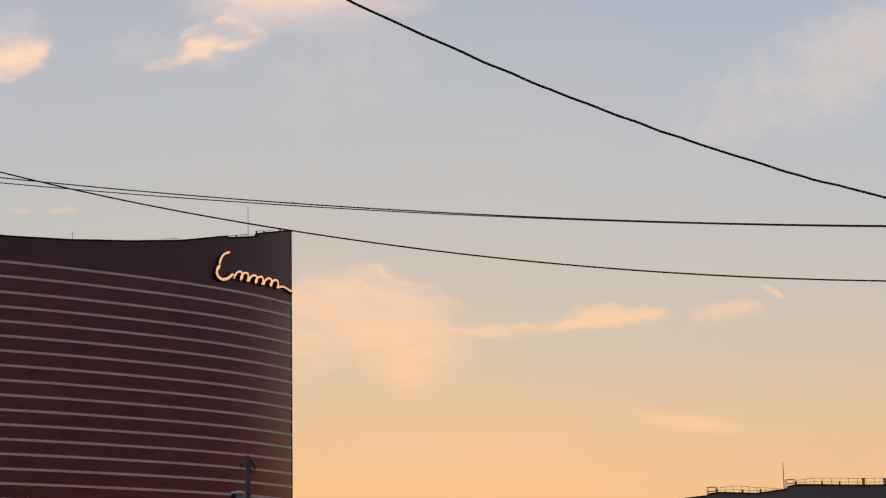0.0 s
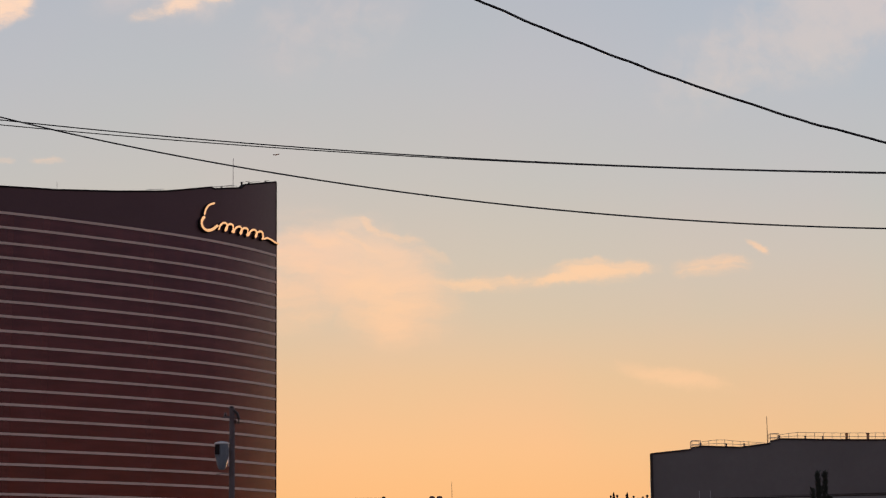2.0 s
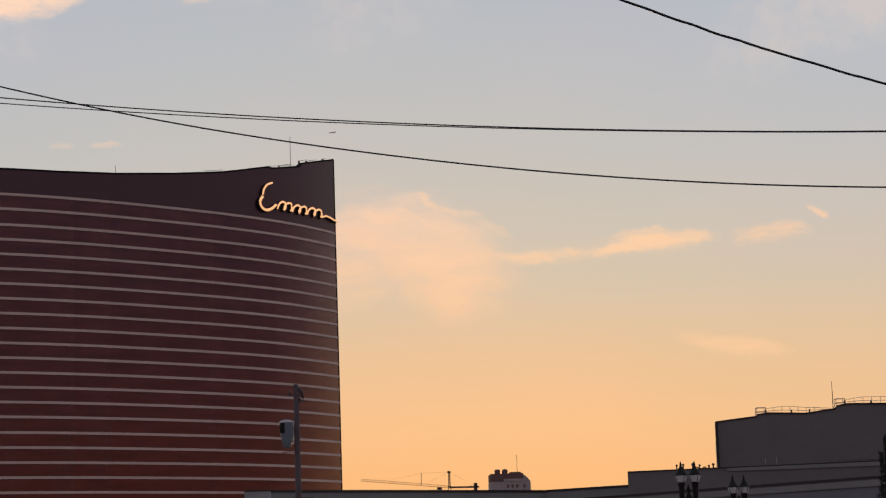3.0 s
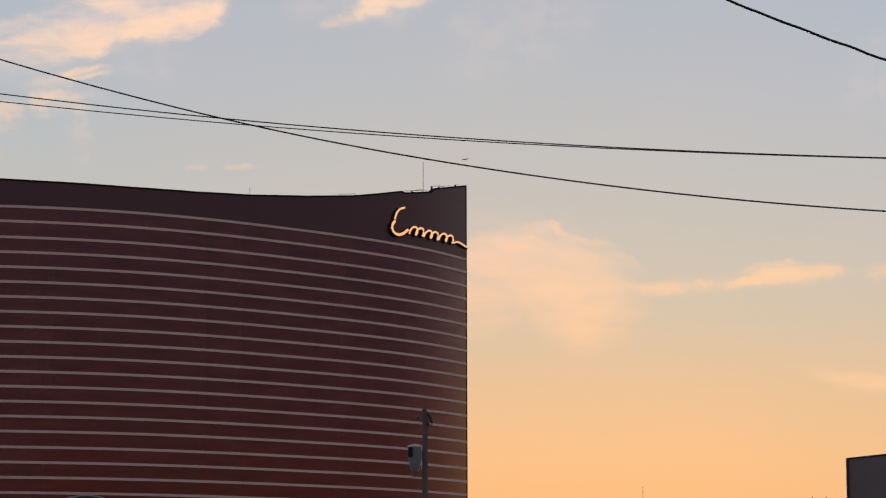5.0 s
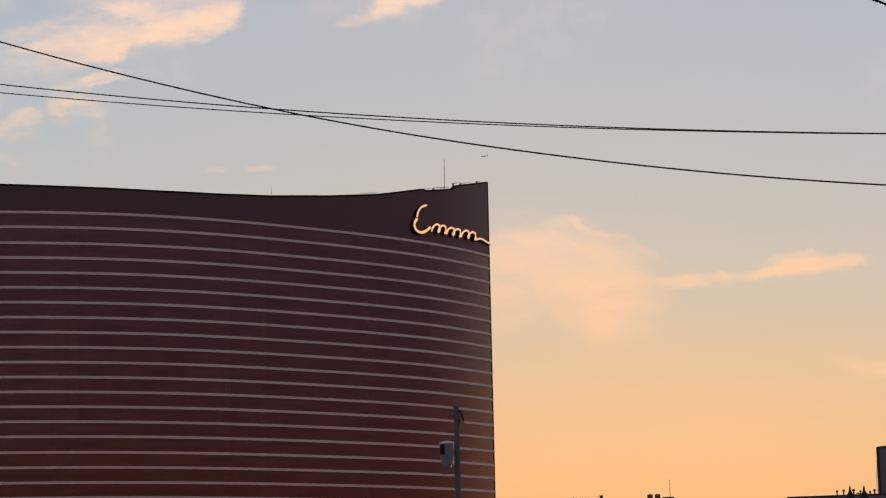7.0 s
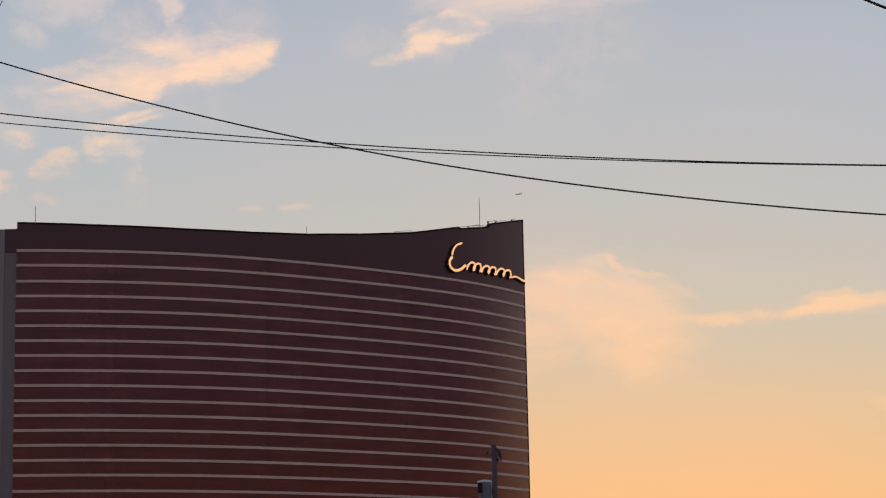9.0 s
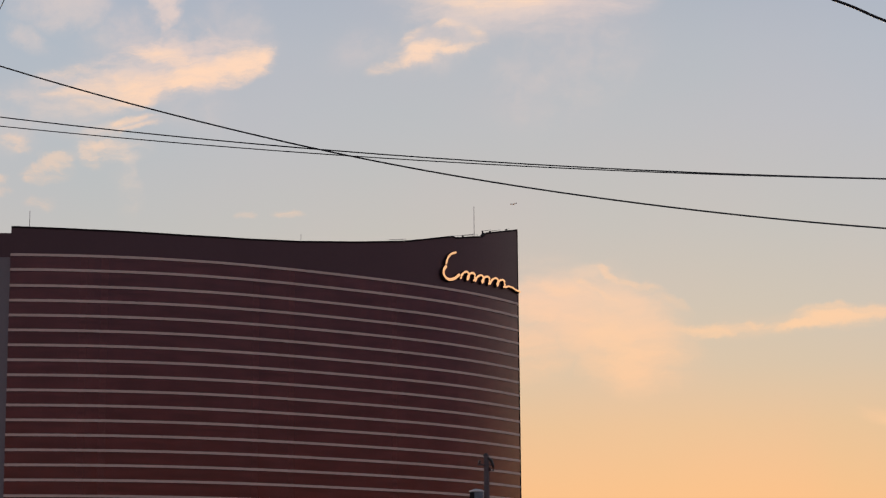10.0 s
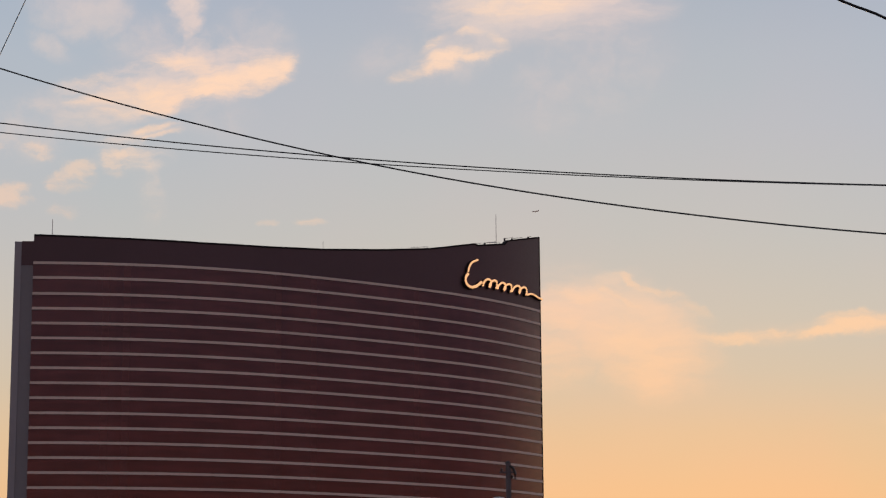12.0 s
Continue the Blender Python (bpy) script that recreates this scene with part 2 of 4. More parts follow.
HOOK_CLOUD = [
    (-0.0400, 0.2862, 0.0250, 0.0088, 16, 1.0), (-0.0550, 0.2812, 0.0200, 0.0060, 18, 0.5),
    (-0.0220, 0.2888, 0.0200, 0.0042, 14, 0.75), (-0.0260, 0.3008, 0.0150, 0.0036, 4, 0.6), (-0.0130, 0.2970, 0.0110, 0.0050, -40, 0.4),
    (-0.0460, 0.2940, 0.0160, 0.0050, 34, 0.4), (0.000, 0.3170, 0.060, 0.0180, 3, 0.65),
]
build_world()

sun_data = bpy.data.lights.new("sun", "SUN")
sun_data.energy, sun_data.angle, sun_data.color = 2.0, radians(0.6), (1.0, 0.62, 0.34)
sun = new("sun", sun_data)
az, el = radians(SUN_AZ), radians(SUN_EL)
sun.matrix_world = look((0, 0, 300), Vector((0, 0, 300)) - Vector((math.sin(az) * math.cos(el), math.cos(az) * math.cos(el), math.sin(el))))


# ---- materials ----
def material(name, colour, rough=0.7, metal=0.0, vary=0.18, grain=6.0, stain=0.25, bump=0.15, bump_scale=30.0, second=None, spec=0.5):
    """A surface with broad stains and fine grain, at real-world size."""
    m = bpy.data.materials.new(name)
    m.use_nodes = True
    n = Nodes(m.node_tree)
    place = n.add("ShaderNodeTexCoord").outputs["Object"]
    base = tuple(colour) + (1.0,)
    other = tuple(second) + (1.0,) if second else tuple(c * (1 - vary) for c in colour) + (1.0,)
    wide = n.smooth(n.noise(place, stain, 4.0), 0.35, 0.65)
    fine = n.noise(place, grain, 5.0, 0.65)
    col = n.mix(wide, base, other)
    col = n.mix(n.math("MULTIPLY", fine, 0.5), col, tuple(c * 0.72 for c in colour) + (1.0,))
    b = n.add("ShaderNodeBsdfPrincipled")
    n.link(col, b.inputs["Base Color"])
    b.inputs["Metallic"].default_value = metal
    b.inputs["Specular IOR Level"].default_value = spec
    n.link(n.math("MULTIPLY_ADD", fine, 0.22, rough - 0.11, clamp=True), b.inputs["Roughness"])
    if bump:
        bn = n.add("ShaderNodeBump")
        bn.inputs["Strength"].default_value = bump
        bn.inputs["Distance"].default_value = 0.02
        n.link(n.noise(place, bump_scale, 4.0), bn.inputs["Height"])
        n.link(bn.outputs[0], b.inputs["Normal"])
    out = n.add("ShaderNodeOutputMaterial")
    n.link(b.outputs[0], out.inputs[0])
    return m


def bronze_glass():
    """Bronze reflective curtain wall: panes differ a little in tint and tilt."""
    m = bpy.data.materials.new("bronze_glass")
    m.use_nodes = True
    n = Nodes(m.node_tree)
    geo = n.add("ShaderNodeNewGeometry")
    info = n.add("ShaderNodeObjectInfo")
    pane = geo.outputs["Random Per Island"]
    tint = n.mix(pane, (0.076, 0.029, 0.029, 1), (0.100, 0.040, 0.039, 1))
    tint = n.mix(n.math("MULTIPLY", info.outputs["Random"], 0.4), tint, (0.070, 0.035, 0.034, 1))
    place = n.add("ShaderNodeTexCoord").outputs["Object"]
    tint = n.mix(n.math("MULTIPLY", n.noise(place, 0.05, 4.0), 0.5), tint, (0.090, 0.031, 0.027, 1))
    drawn = n.add("ShaderNodeMapping")
    n.link(place, drawn.inputs[0])
    drawn.inputs["Scale"].default_value = (0.10, 0.10, 0.9)
    rows = n.smooth(n.noise(drawn.outputs[0], 1.0, 5.0, 0.7), 0.3, 0.7, 0.67, 1.19)
    tint = n.mix(1.0, tint, rows, "MULTIPLY")
    b = n.add("ShaderNodeBsdfPrincipled")
    n.link(tint, b.inputs["Base Color"])
    b.inputs["Metallic"].default_value = 0.85
    n.link(n.math("MULTIPLY_ADD", pane, 0.12, 0.16), b.inputs["Roughness"])
    b.inputs["Coat Weight"].default_value = 0.5
    b.inputs["Coat Roughness"].default_value = 0.12
    b.inputs["Coat IOR"].default_value = 1.5
    bn = n.add("ShaderNodeBump")
    bn.inputs["Strength"].default_value = 0.05
    n.link(n.noise(place, 0.5, 2.0), bn.inputs["Height"])
    n.link(bn.outputs[0], b.inputs["Normal"])
    out = n.add("ShaderNodeOutputMaterial")
    n.link(b.outputs[0], out.inputs[0])
    return m


def lit(name, colour, strength):
    m = bpy.data.materials.new(name)
    m.use_nodes = True
    n = Nodes(m.node_tree)
    b = n.add("ShaderNodeBsdfPrincipled")
    b.inputs["Base Color"].default_value = (0.5, 0.35, 0.25, 1)
    b.inputs["Emission Color"].default_value = colour
    b.inputs["Emission Strength"].default_value = strength
    out = n.add("ShaderNodeOutputMaterial")
    n.link(b.outputs[0], out.inputs[0])
    return m


def clear_glass():
    m = bpy.data.materials.new("lantern_glass")
    m.use_nodes = True
    n = Nodes(m.node_tree)
    b = n.add("ShaderNodeBsdfPrincipled")
    b.inputs["Base Color"].default_value = (0.9, 0.89, 0.87, 1)
    b.inputs["Roughness"].default_value = 0.4
    b.inputs["Transmission Weight"].default_value = 0.08
    frost = n.add("ShaderNodeBsdfTranslucent")
    frost.inputs[0].default_value = (0.9, 0.89, 0.87, 1)
    both = n.add("ShaderNodeMixShader")
    both.inputs[0].default_value = 0.4
    n.link(b.outputs[0], both.inputs[1])
    n.link(frost.outputs[0], both.inputs[2])
    out = n.add("ShaderNodeOutputMaterial")
    n.link(both.outputs[0], out.inputs[0])
    return m


GLASS = bronze_glass()
BAND = material("band_metal", (0.66, 0.53, 0.46), 0.5, 0.0, 0.10, 2.0, 0.05, 0.05)
CROWN = material("crown_panel", (0.082, 0.044, 0.052), 0.42, 0.35, 0.15, 1.5, 0.04, 0.05)
COPING = material("dark_coping", (0.018, 0.014, 0.015), 0.8, spec=0.15)
CORE = material("core_panel", (0.20, 0.185, 0.20), 0.6, 0.0, 0.12, 1.0, 0.05)
CORE_LIGHT = material("core_trim", (0.27, 0.25, 0.27), 0.5, 0.0, 0.1, 1.0, 0.05)
ROOFING = material("roof_membrane", (0.22, 0.21, 0.20), 0.85)
STEEL = material("galvanised_steel", (0.30, 0.30, 0.31), 0.45, 0.6, 0.2, 20.0, 2.0)
DARK_STEEL = material("dark_steel", (0.045, 0.042, 0.042), 0.5, 0.5)
RUST = material("crane_paint", (0.72, 0.36, 0.13), 0.55, 0.0, 0.2, 3.0, 0.3)
CABLE = material("cable_sheath", (0.012, 0.012, 0.013), 0.6, 0.0, 0.2, 60.0, 3.0, 0.3, 120.0)
POLE_WOOD = material("weathered_pole_wood", (0.125, 0.102, 0.108), 0.8, 0.0, 0.35, 14.0, 0.8, 0.5, 30.0)
TANK = material("transformer_enamel", (0.20, 0.24, 0.28), 0.4, 0.0, 0.15, 8.0, 1.5)
PORCELAIN = material("brown_porcelain", (0.06, 0.035, 0.03), 0.25, 0.0, 0.1)
STUCCO = material("grey_stucco", (0.170, 0.161, 0.158), 0.85, 0.0, 0.14, 1.2, 0.08, 0.2, 8.0)
STUCCO_LIGHT = material("pale_stucco", (0.27, 0.272, 0.268), 0.85, 0.0, 0.14, 1.2, 0.10, 0.2, 8.0)
STUCCO_BLUE = material("blue_grey_cladding", (0.170, 0.180, 0.203), 0.6, 0.0, 0.12, 1.2, 0.10, 0.1, 8.0)
STUCCO_MID = material("mid_grey_stucco", (0.235, 0.24, 0.23), 0.85, 0.0, 0.14, 1.2, 0.10, 0.2, 8.0)
STUCCO_PALE = material("light_grey_stucco", (0.34, 0.35, 0.34), 0.85, 0.0, 0.14, 1.2, 0.10, 0.2, 8.0)
ARCH_GLASS = material("blue_grey_arch_glass", (0.055, 0.06, 0.085), 0.3, 0.0, 0.1, 1.0, 0.5, 0.0, spec=0.3)
FLASHING = material("roof_flashing", (0.032, 0.025, 0.023), 0.55, 0.2)
WINDOW = material("dark_window_glass", (0.012, 0.013, 0.018), 0.3, 0.0, 0.1, 1.0, 0.5, 0.0, spec=0.15)
TRIM = material("pale_trim", (0.42, 0.41, 0.42), 0.6)
IRON = material("black_cast_iron", (0.011, 0.010, 0.010), 0.6, 0.0, 0.2, 30.0, 3.0, spec=0.2)
LANTERN = clear_glass()
WHITE = material("white_enamel", (0.72, 0.72, 0.72), 0.35, 0.0, 0.06)
FAR_WALL = material("far_tower_wall", (0.42, 0.36, 0.35), 0.85, 0.0, 0.1, 0.3, 0.05)
FAR_DARK = material("far_tower_penthouse", (0.16, 0.09, 0.08), 0.8, 0.0, 0.1, 0.3, 0.05)
NEEDLE = material("conifer_needles", (0.030, 0.038, 0.026), 0.8, 0.0, 0.3, 5.0, 0.8)
BARK = material("bark", (0.06, 0.045, 0.035), 0.9, 0.0, 0.3, 12.0, 1.0, 0.5)
ASPHALT = material("asphalt", (0.05, 0.05, 0.052), 0.9, 0.0, 0.25, 14.0, 0.15, 0.4, 60.0)
SOIL = material("dry_ground", (0.16, 0.14, 0.115), 0.95, 0.0, 0.3, 2.0, 0.05, 0.4, 4.0)
CONCRETE = material("pavement_concrete", (0.28, 0.27, 0.255), 0.9, 0.0, 0.2, 8.0, 0.3, 0.3, 30.0)
SIGN_LIT = lit("sign_lit", srgb(255, 190, 130), 0.88)
ALU = material("aircraft_skin", (0.25, 0.24, 0.25), 0.4, 0.2)


# ---- building blocks ----
def part(name, bm, mat, parent=None, label="", smooth=False):
    me = bpy.data.meshes.new(name)
    bmesh.ops.recalc_face_normals(bm, faces=bm.faces)
    bm.to_mesh(me)
    bm.free()
    me.materials.append(mat)
    if smooth:
        me.shade_smooth()
    ob = new(name, me)
    if parent is not None:
        ob.parent = parent
    return tagged(ob, label)


def thing(name, label, category, group="", at=(0, 0, 0), turn=0.0):
    ob = new(name)
    ob.empty_display_size = 0.3
    ob.matrix_basis = pose(*at, 0, 0, turn)
    return tagged(ob, label, category, group)


def box(bm, lo, hi, bevel=0.0):
    lo, hi = Vector(lo), Vector(hi)
    r = bmesh.ops.create_cube(bm, size=1.0, matrix=Matrix.Translation((lo + hi) / 2) @ Matrix.Diagonal((*(hi - lo), 1)))
    if bevel:
        edges = list({e for v in r["verts"] for e in v.link_edges})
        bmesh.ops.bevel(bm, geom=edges, offset=bevel, segments=2, affect="EDGES")
    return bm


def boxed(lo, hi, bevel=0.0):
    return box(bmesh.new(), lo, hi, bevel)


def rod(bm, a, b, r0, r1=None, sides=8):
    a, b = Vector(a), Vector(b)
    m = Matrix.Translation((a + b) / 2) @ (b - a).to_track_quat("Z", "Y").to_matrix().to_4x4()
    bmesh.ops.create_cone(bm, cap_ends=True, segments=sides, radius1=r0, radius2=r0 if r1 is None else r1, depth=(b - a).length, matrix=m)
    return bm


def rodded(a, b, r0, r1=None, sides=8):
    return rod(bmesh.new(), a, b, r0, r1, sides)


def lathe(bm, profile, centre=(0, 0), sides=16):
    """Turn a profile of (radius, height) round the vertical axis."""
    rings = []
    for r, z in profile:
        rings.append([bm.verts.new((centre[0] + r * math.cos(2 * math.pi * k / sides), centre[1] + r * math.sin(2 * math.pi * k / sides), z)) for k in range(sides)])
    for a, b in zip(rings, rings[1:]):
        for k in range(sides):
            bm.faces.new((a[k], a[(k + 1) % sides], b[(k + 1) % sides], b[k]))
    bm.faces.new(rings[0][::-1])
    bm.faces.new(rings[-1])
    return bm


def tube(points, radius, sides=8, taper=None):
    """A closed tube along a line of points."""
    bm = bmesh.new()
    pts = [Vector(p) for p in points]
    rings = []
    for i, p in enumerate(pts):
        d = (pts[min(i + 1, len(pts) - 1)] - pts[max(i - 1, 0)]).normalized()
        side = d.cross(Vector((0, 0, 1)))
        if side.length < 1e-3:
            side = d.cross(Vector((0, 1, 0)))
        side.normalize()
        top = side.cross(d)
        r = radius if taper is None else radius * taper(i / (len(pts) - 1))
        rings.append([bm.verts.new(p + r * (math.cos(2 * math.pi * k / sides) * side + math.sin(2 * math.pi * k / sides) * top)) for k in range(sides)])
    for a, b in zip(rings, rings[1:]):
        for k in range(sides):
            bm.faces.new((a[k], a[(k + 1) % sides], b[(k + 1) % sides], b[k]))
    bm.faces.new(rings[0][::-1])
    bm.faces.new(rings[-1])
    return bm


def wall_prism(bm, a, b, depth, z0, tops, lean=0.0):
    """An upright wall from a to b in plan, depth metres thick away from the viewer; tops: (share along, height)."""
    a, b = Vector((*a, 0)), Vector((*b, 0))
    along = b - a
    back = Vector((-along.y, along.x, 0)).normalized() * depth + along.normalized() * lean * depth
    front, rear = [], []
    for s, z in tops:
        p = a + along * s
        front.append((bm.verts.new((p.x, p.y, z0)), bm.verts.new((p.x, p.y, z))))
        q = p + back
        rear.append((bm.verts.new((q.x, q.y, z0)), bm.verts.new((q.x, q.y, z))))
    for i in range(len(tops) - 1):
        bm.faces.new((front[i][0], front[i + 1][0], front[i + 1][1], front[i][1]))
        bm.faces.new((rear[i + 1][0], rear[i][0], rear[i][1], rear[i + 1][1]))
        bm.faces.new((front[i][1], front[i + 1][1], rear[i + 1][1], rear[i][1]))
        bm.faces.new((front[i + 1][0], front[i][0], rear[i][0], rear[i + 1][0]))
    bm.faces.new((front[0][0], front[0][1], rear[0][1], rear[0][0]))
    bm.faces.new((front[-1][1], front[-1][0], rear[-1][0], rear[-1][1]))
    return bm


# ---- ground ----
def build_ground():
    g = part("ground", boxed((-2400, -2400, -0.5), (2400, 2600, -0.02)), SOIL)
    tagged(g, "dry grey-brown ground reaching the horizon", "ground", kind="structure")
    r = part("road", boxed((-7, -60, -0.019), (5.5, 245, 0.0)), ASPHALT)
    tagged(r, "worn dark asphalt street", "road", kind="structure")
    for x0, x1 in ((5.5, 16.0), (-11.5, -7)):
        p = part("pavement", boxed((x0, -60, -0.019), (x1, 245, 0.14), 0.02), CONCRETE)
        tagged(p, "pale concrete pavement with a raised kerb", "pavement", kind="structure")


build_ground()

# ---- curved hotel tower ----
TC, TR = (-123.8, 593.3), 141.44
RIGHT, LEFT = -28.0, -83.35
BAND_TOP, STOREY, BANDS = 87.60, 3.20, 27


def flatter(angle):
    """The facade runs a little flatter than a circle at its middle."""
    return 2.3 * math.exp(-((angle + 52) / 13) ** 2)


def on_tower(angle, r, z):
    a = radians(angle)
    r -= flatter(angle)
    return Vector((TC[0] + r * math.cos(a), TC[1] + r * math.sin(a), z))


def arc_slab(r0, r1, z0, z1, a0, a1, steps, bm=None):
    """A curved slab between two radii and two heights (heights may be functions of the angle)."""
    bm = bm or bmesh.new()
    cols = []
    for i in range(steps + 1):
        a = a0 + (a1 - a0) * i / steps
        lo = z0(a) if callable(z0) else z0
        hi = z1(a) if callable(z1) else z1
        cols.append([bm.verts.new(on_tower(a, r, z)) for r, z in ((r1, lo), (r1, hi), (r0, hi), (r0, lo))])
    for p, q in zip(cols, cols[1:]):
        for k in range(4):
            bm.faces.new((p[k], q[k], q[(k + 1) % 4], p[(k + 1) % 4]))
    bm.faces.new(cols[0][::-1])
    bm.faces.new(cols[-1])
    return bm


CROWN_LINE = [(-85.2, 91.9), (-83.36, 91.95), (-83.35, 93.6), (-76.5, 93.25), (-68.3, 93.05), (-62.35, 93.25), (-56.9, 93.9), (-50.7, 95.35),
              (-45.5, 97.0), (-43.9, 97.7), (-40.0, 99.75), (-38.6, 100.5), (-38.5, 100.1), (-34.2, 102.0), (-34.1, 102.8), (-28.0, 106.1)]


def crown_height(a):
    for (a0, z0), (a1, z1) in zip(CROWN_LINE, CROWN_LINE[1:]):
        if a <= a1:
            return z0 + (z1 - z0) * max(0.0, (a - a0) / (a1 - a0)) + 0.09 * flatter(a)
    return CROWN_LINE[-1][1]


def glazing(z0, z1, panes):
    """One storey of separate tall panes, each a hair out of line."""
    bm = bmesh.new()
    for i in range(panes):
        a0 = LEFT + (RIGHT - LEFT) * (i + 0.001) / panes
        a1 = LEFT + (RIGHT - LEFT) * (i + 0.999) / panes
        dr = random.uniform(-0.006, 0.006)
        dt = random.uniform(-0.006, 0.006)
        vs = [bm.verts.new(p) for p in (on_tower(a0, TR + dr, z0), on_tower(a1, TR - dr, z0), on_tower(a1, TR - dr + dt, z1), on_tower(a0, TR + dr + dt, z1))]
        ws = [bm.verts.new(p) for p in (on_tower(a0, TR - 0.12, z0), on_tower(a1, TR - 0.12, z0), on_tower(a1, TR - 0.12, z1), on_tower(a0, TR - 0.12, z1))]
        bm.faces.new(vs)
        bm.faces.new(ws[::-1])
        for k in range(4):
            bm.faces.new((vs[k], ws[k], ws[(k + 1) % 4], vs[(k + 1) % 4]))
    return bm


def band_height(k):
    """Floor lines: wide gaps below the second and the sixteenth storey, slightly closer storeys between."""
    z = BAND_TOP - k * STOREY - (0.26 if k > 1 else 0.0)
    return z + (0.0 if k < 11 else 0.045 * (k - 10) if k < 16 else 0.10 + 0.02 * (k - 16))


def build_tower():
    t = thing("hotel_tower", "tall curved bronze glass hotel tower with pale floor bands", "building", at=(0, 0, 0))
    part("core", arc_slab(TR - 22, TR - 0.3, -0.02, 90.5, LEFT, RIGHT - 0.05, 40), CROWN, t)
    for k in range(BANDS):
        z = band_height(k)
        below = z - band_height(k + 1)
        part("floor_band", arc_slab(TR - 0.2, TR + 0.24, z - 0.28, z + 0.28, LEFT, RIGHT - 0.12, 72), BAND, t, "pale metal floor band")
        part("glazing", glazing(z - below + 0.26, z - 0.26, 92), GLASS, t, "bronze reflective glass storey")
    part("crown", arc_slab(TR - 0.9, TR + 0.02, BAND_TOP + 0.28, crown_height, LEFT, RIGHT, 96), CROWN, t, "plain dark bronze crown wall with swept top")
    part("coping", arc_slab(TR - 1.0, TR + 0.12, lambda a: crown_height(a) - 0.16, lambda a: crown_height(a) + 0.24, LEFT, RIGHT, 96), COPING, t)
    part("edge_fin", arc_slab(TR - 3.0, TR + 0.1, -0.02, lambda a: crown_height(a) + 0.1, RIGHT, RIGHT + 0.12, 1), COPING, t, "narrow dark corner fin")
    part("roof", arc_slab(TR - 22, TR - 0.9, 90.5, 91.0, LEFT, RIGHT - 0.05, 40), ROOFING, t)
    # stair core at the far end, set back
    part("stair_core", arc_slab(TR - 14, TR - 0.25, -0.02, 87.1, LEFT - 1.05, LEFT, 3), CORE, t, "grey concrete stair core")
    part("stair_core_cap", arc_slab(TR - 14, TR - 0.2, 87.1, 92.35, LEFT - 1.05, LEFT, 3), CROWN, t)
    part("corner_trim", arc_slab(TR - 14, TR - 0.1, -0.02, 92.25, LEFT - 1.65, LEFT - 1.05, 2), CORE_LIGHT, t, "pale grey corner strip")
    # roof masts and small gear on the roof
    for a, r, z0, z1, w in ((-81.9, TR - 3, 91.0, 97.8, 0.06), (-56.4, TR - 2, 91.0, 96.4, 0.05), (-55.5, TR - 2.5, 91.0, 95.2, 0.04), (-34.3, TR - 2.5, 91.0, 109.7, 0.07)):
        part("mast", rodded(on_tower(a, r, z0), on_tower(a, r, z1), w * 1.4, w, 6), STEEL, t, "thin roof mast")
    for a, length, lift in ((-83.1, 1.2, 0.5), (-43.4, 1.4, 0.35), (-36.6, 3.4, 0.75), (-33.4, 2.6, 0.8), (-32.1, 3.2, 0.55), (-29.0, 1.1, 0.55)):
        foot = on_tower(a, TR - 1.6, crown_height(a))
        bm = box(bmesh.new(), foot + Vector((-0.22, -0.3, -3)), foot + Vector((0.22, 0.3, lift)), 0.05)
        rig = part("window_cleaning_rig", bm, DARK_STEEL, t, "low dark roof rig")
        tip = foot + Vector((length * 0.8, -0.2, lift + 0.06 * length))
        part("rig_arm", rodded(foot + Vector((-0.3, -0.2, lift - 0.1)), tip, 0.07, 0.04, 6), DARK_STEEL, rig)
    for a0, a1 in ((-38.3, -34.4), (-46.5, -44.5)):
        for k in range(6):
            p = on_tower(a0 + (a1 - a0) * k / 5, TR - 1.3, crown_height(a0 + (a1 - a0) * k / 5))
            part("rail_post", rodded(p + Vector((0, 0, -1)), p + Vector((0, 0, 0.7)), 0.05, 0.05, 5), STEEL, t)
        part("roof_rail", tube([on_tower(a0 + (a1 - a0) * k / 5, TR - 1.3, crown_height(a0 + (a1 - a0) * k / 5) + 0.7) for k in range(6)], 0.05, 5), STEEL, t)


build_tower()


# ---- sign on the crown: plain glowing strokes ----
def sign_point(x, z, out):
    a = -math.degrees(math.acos((x - TC[0]) / TR))
    return on_tower(a, TR + out, z)


def curve_points(ctrl, steps=6):
    """A smooth line through the control points."""
    pts = [ctrl[0]] + list(ctrl) + [ctrl[-1]]
    out = []
    for p0, p1, p2, p3 in zip(pts, pts[1:], pts[2:], pts[3:]):
        for k in range(steps):
            s = k / steps
            out.append(tuple(0.5 * (2 * b + (c - a) * s + (2 * a - 5 * b + 4 * c - d) * s * s + (3 * b - a - 3 * c + d) * s ** 3) for a, b, c, d in zip(p0, p1, p2, p3)))
    out.append(ctrl[-1])
    return out


def sign_coil(loops, x0, x1, z0, z1, rise):
    """A slanted running coil along the sign's falling base line."""
    line = []
    for i in range(loops * 12 + 1):
        s, a = i / (loops * 12), 2 * math.pi * i / 12
        z = 0.5 - 0.5 * math.cos(a)
        line.append((x0 + (x1 - x0) * s + 0.55 * z - 0.42 * math.sin(a), z0 + (z1 - z0) * s + rise * z))
    return line


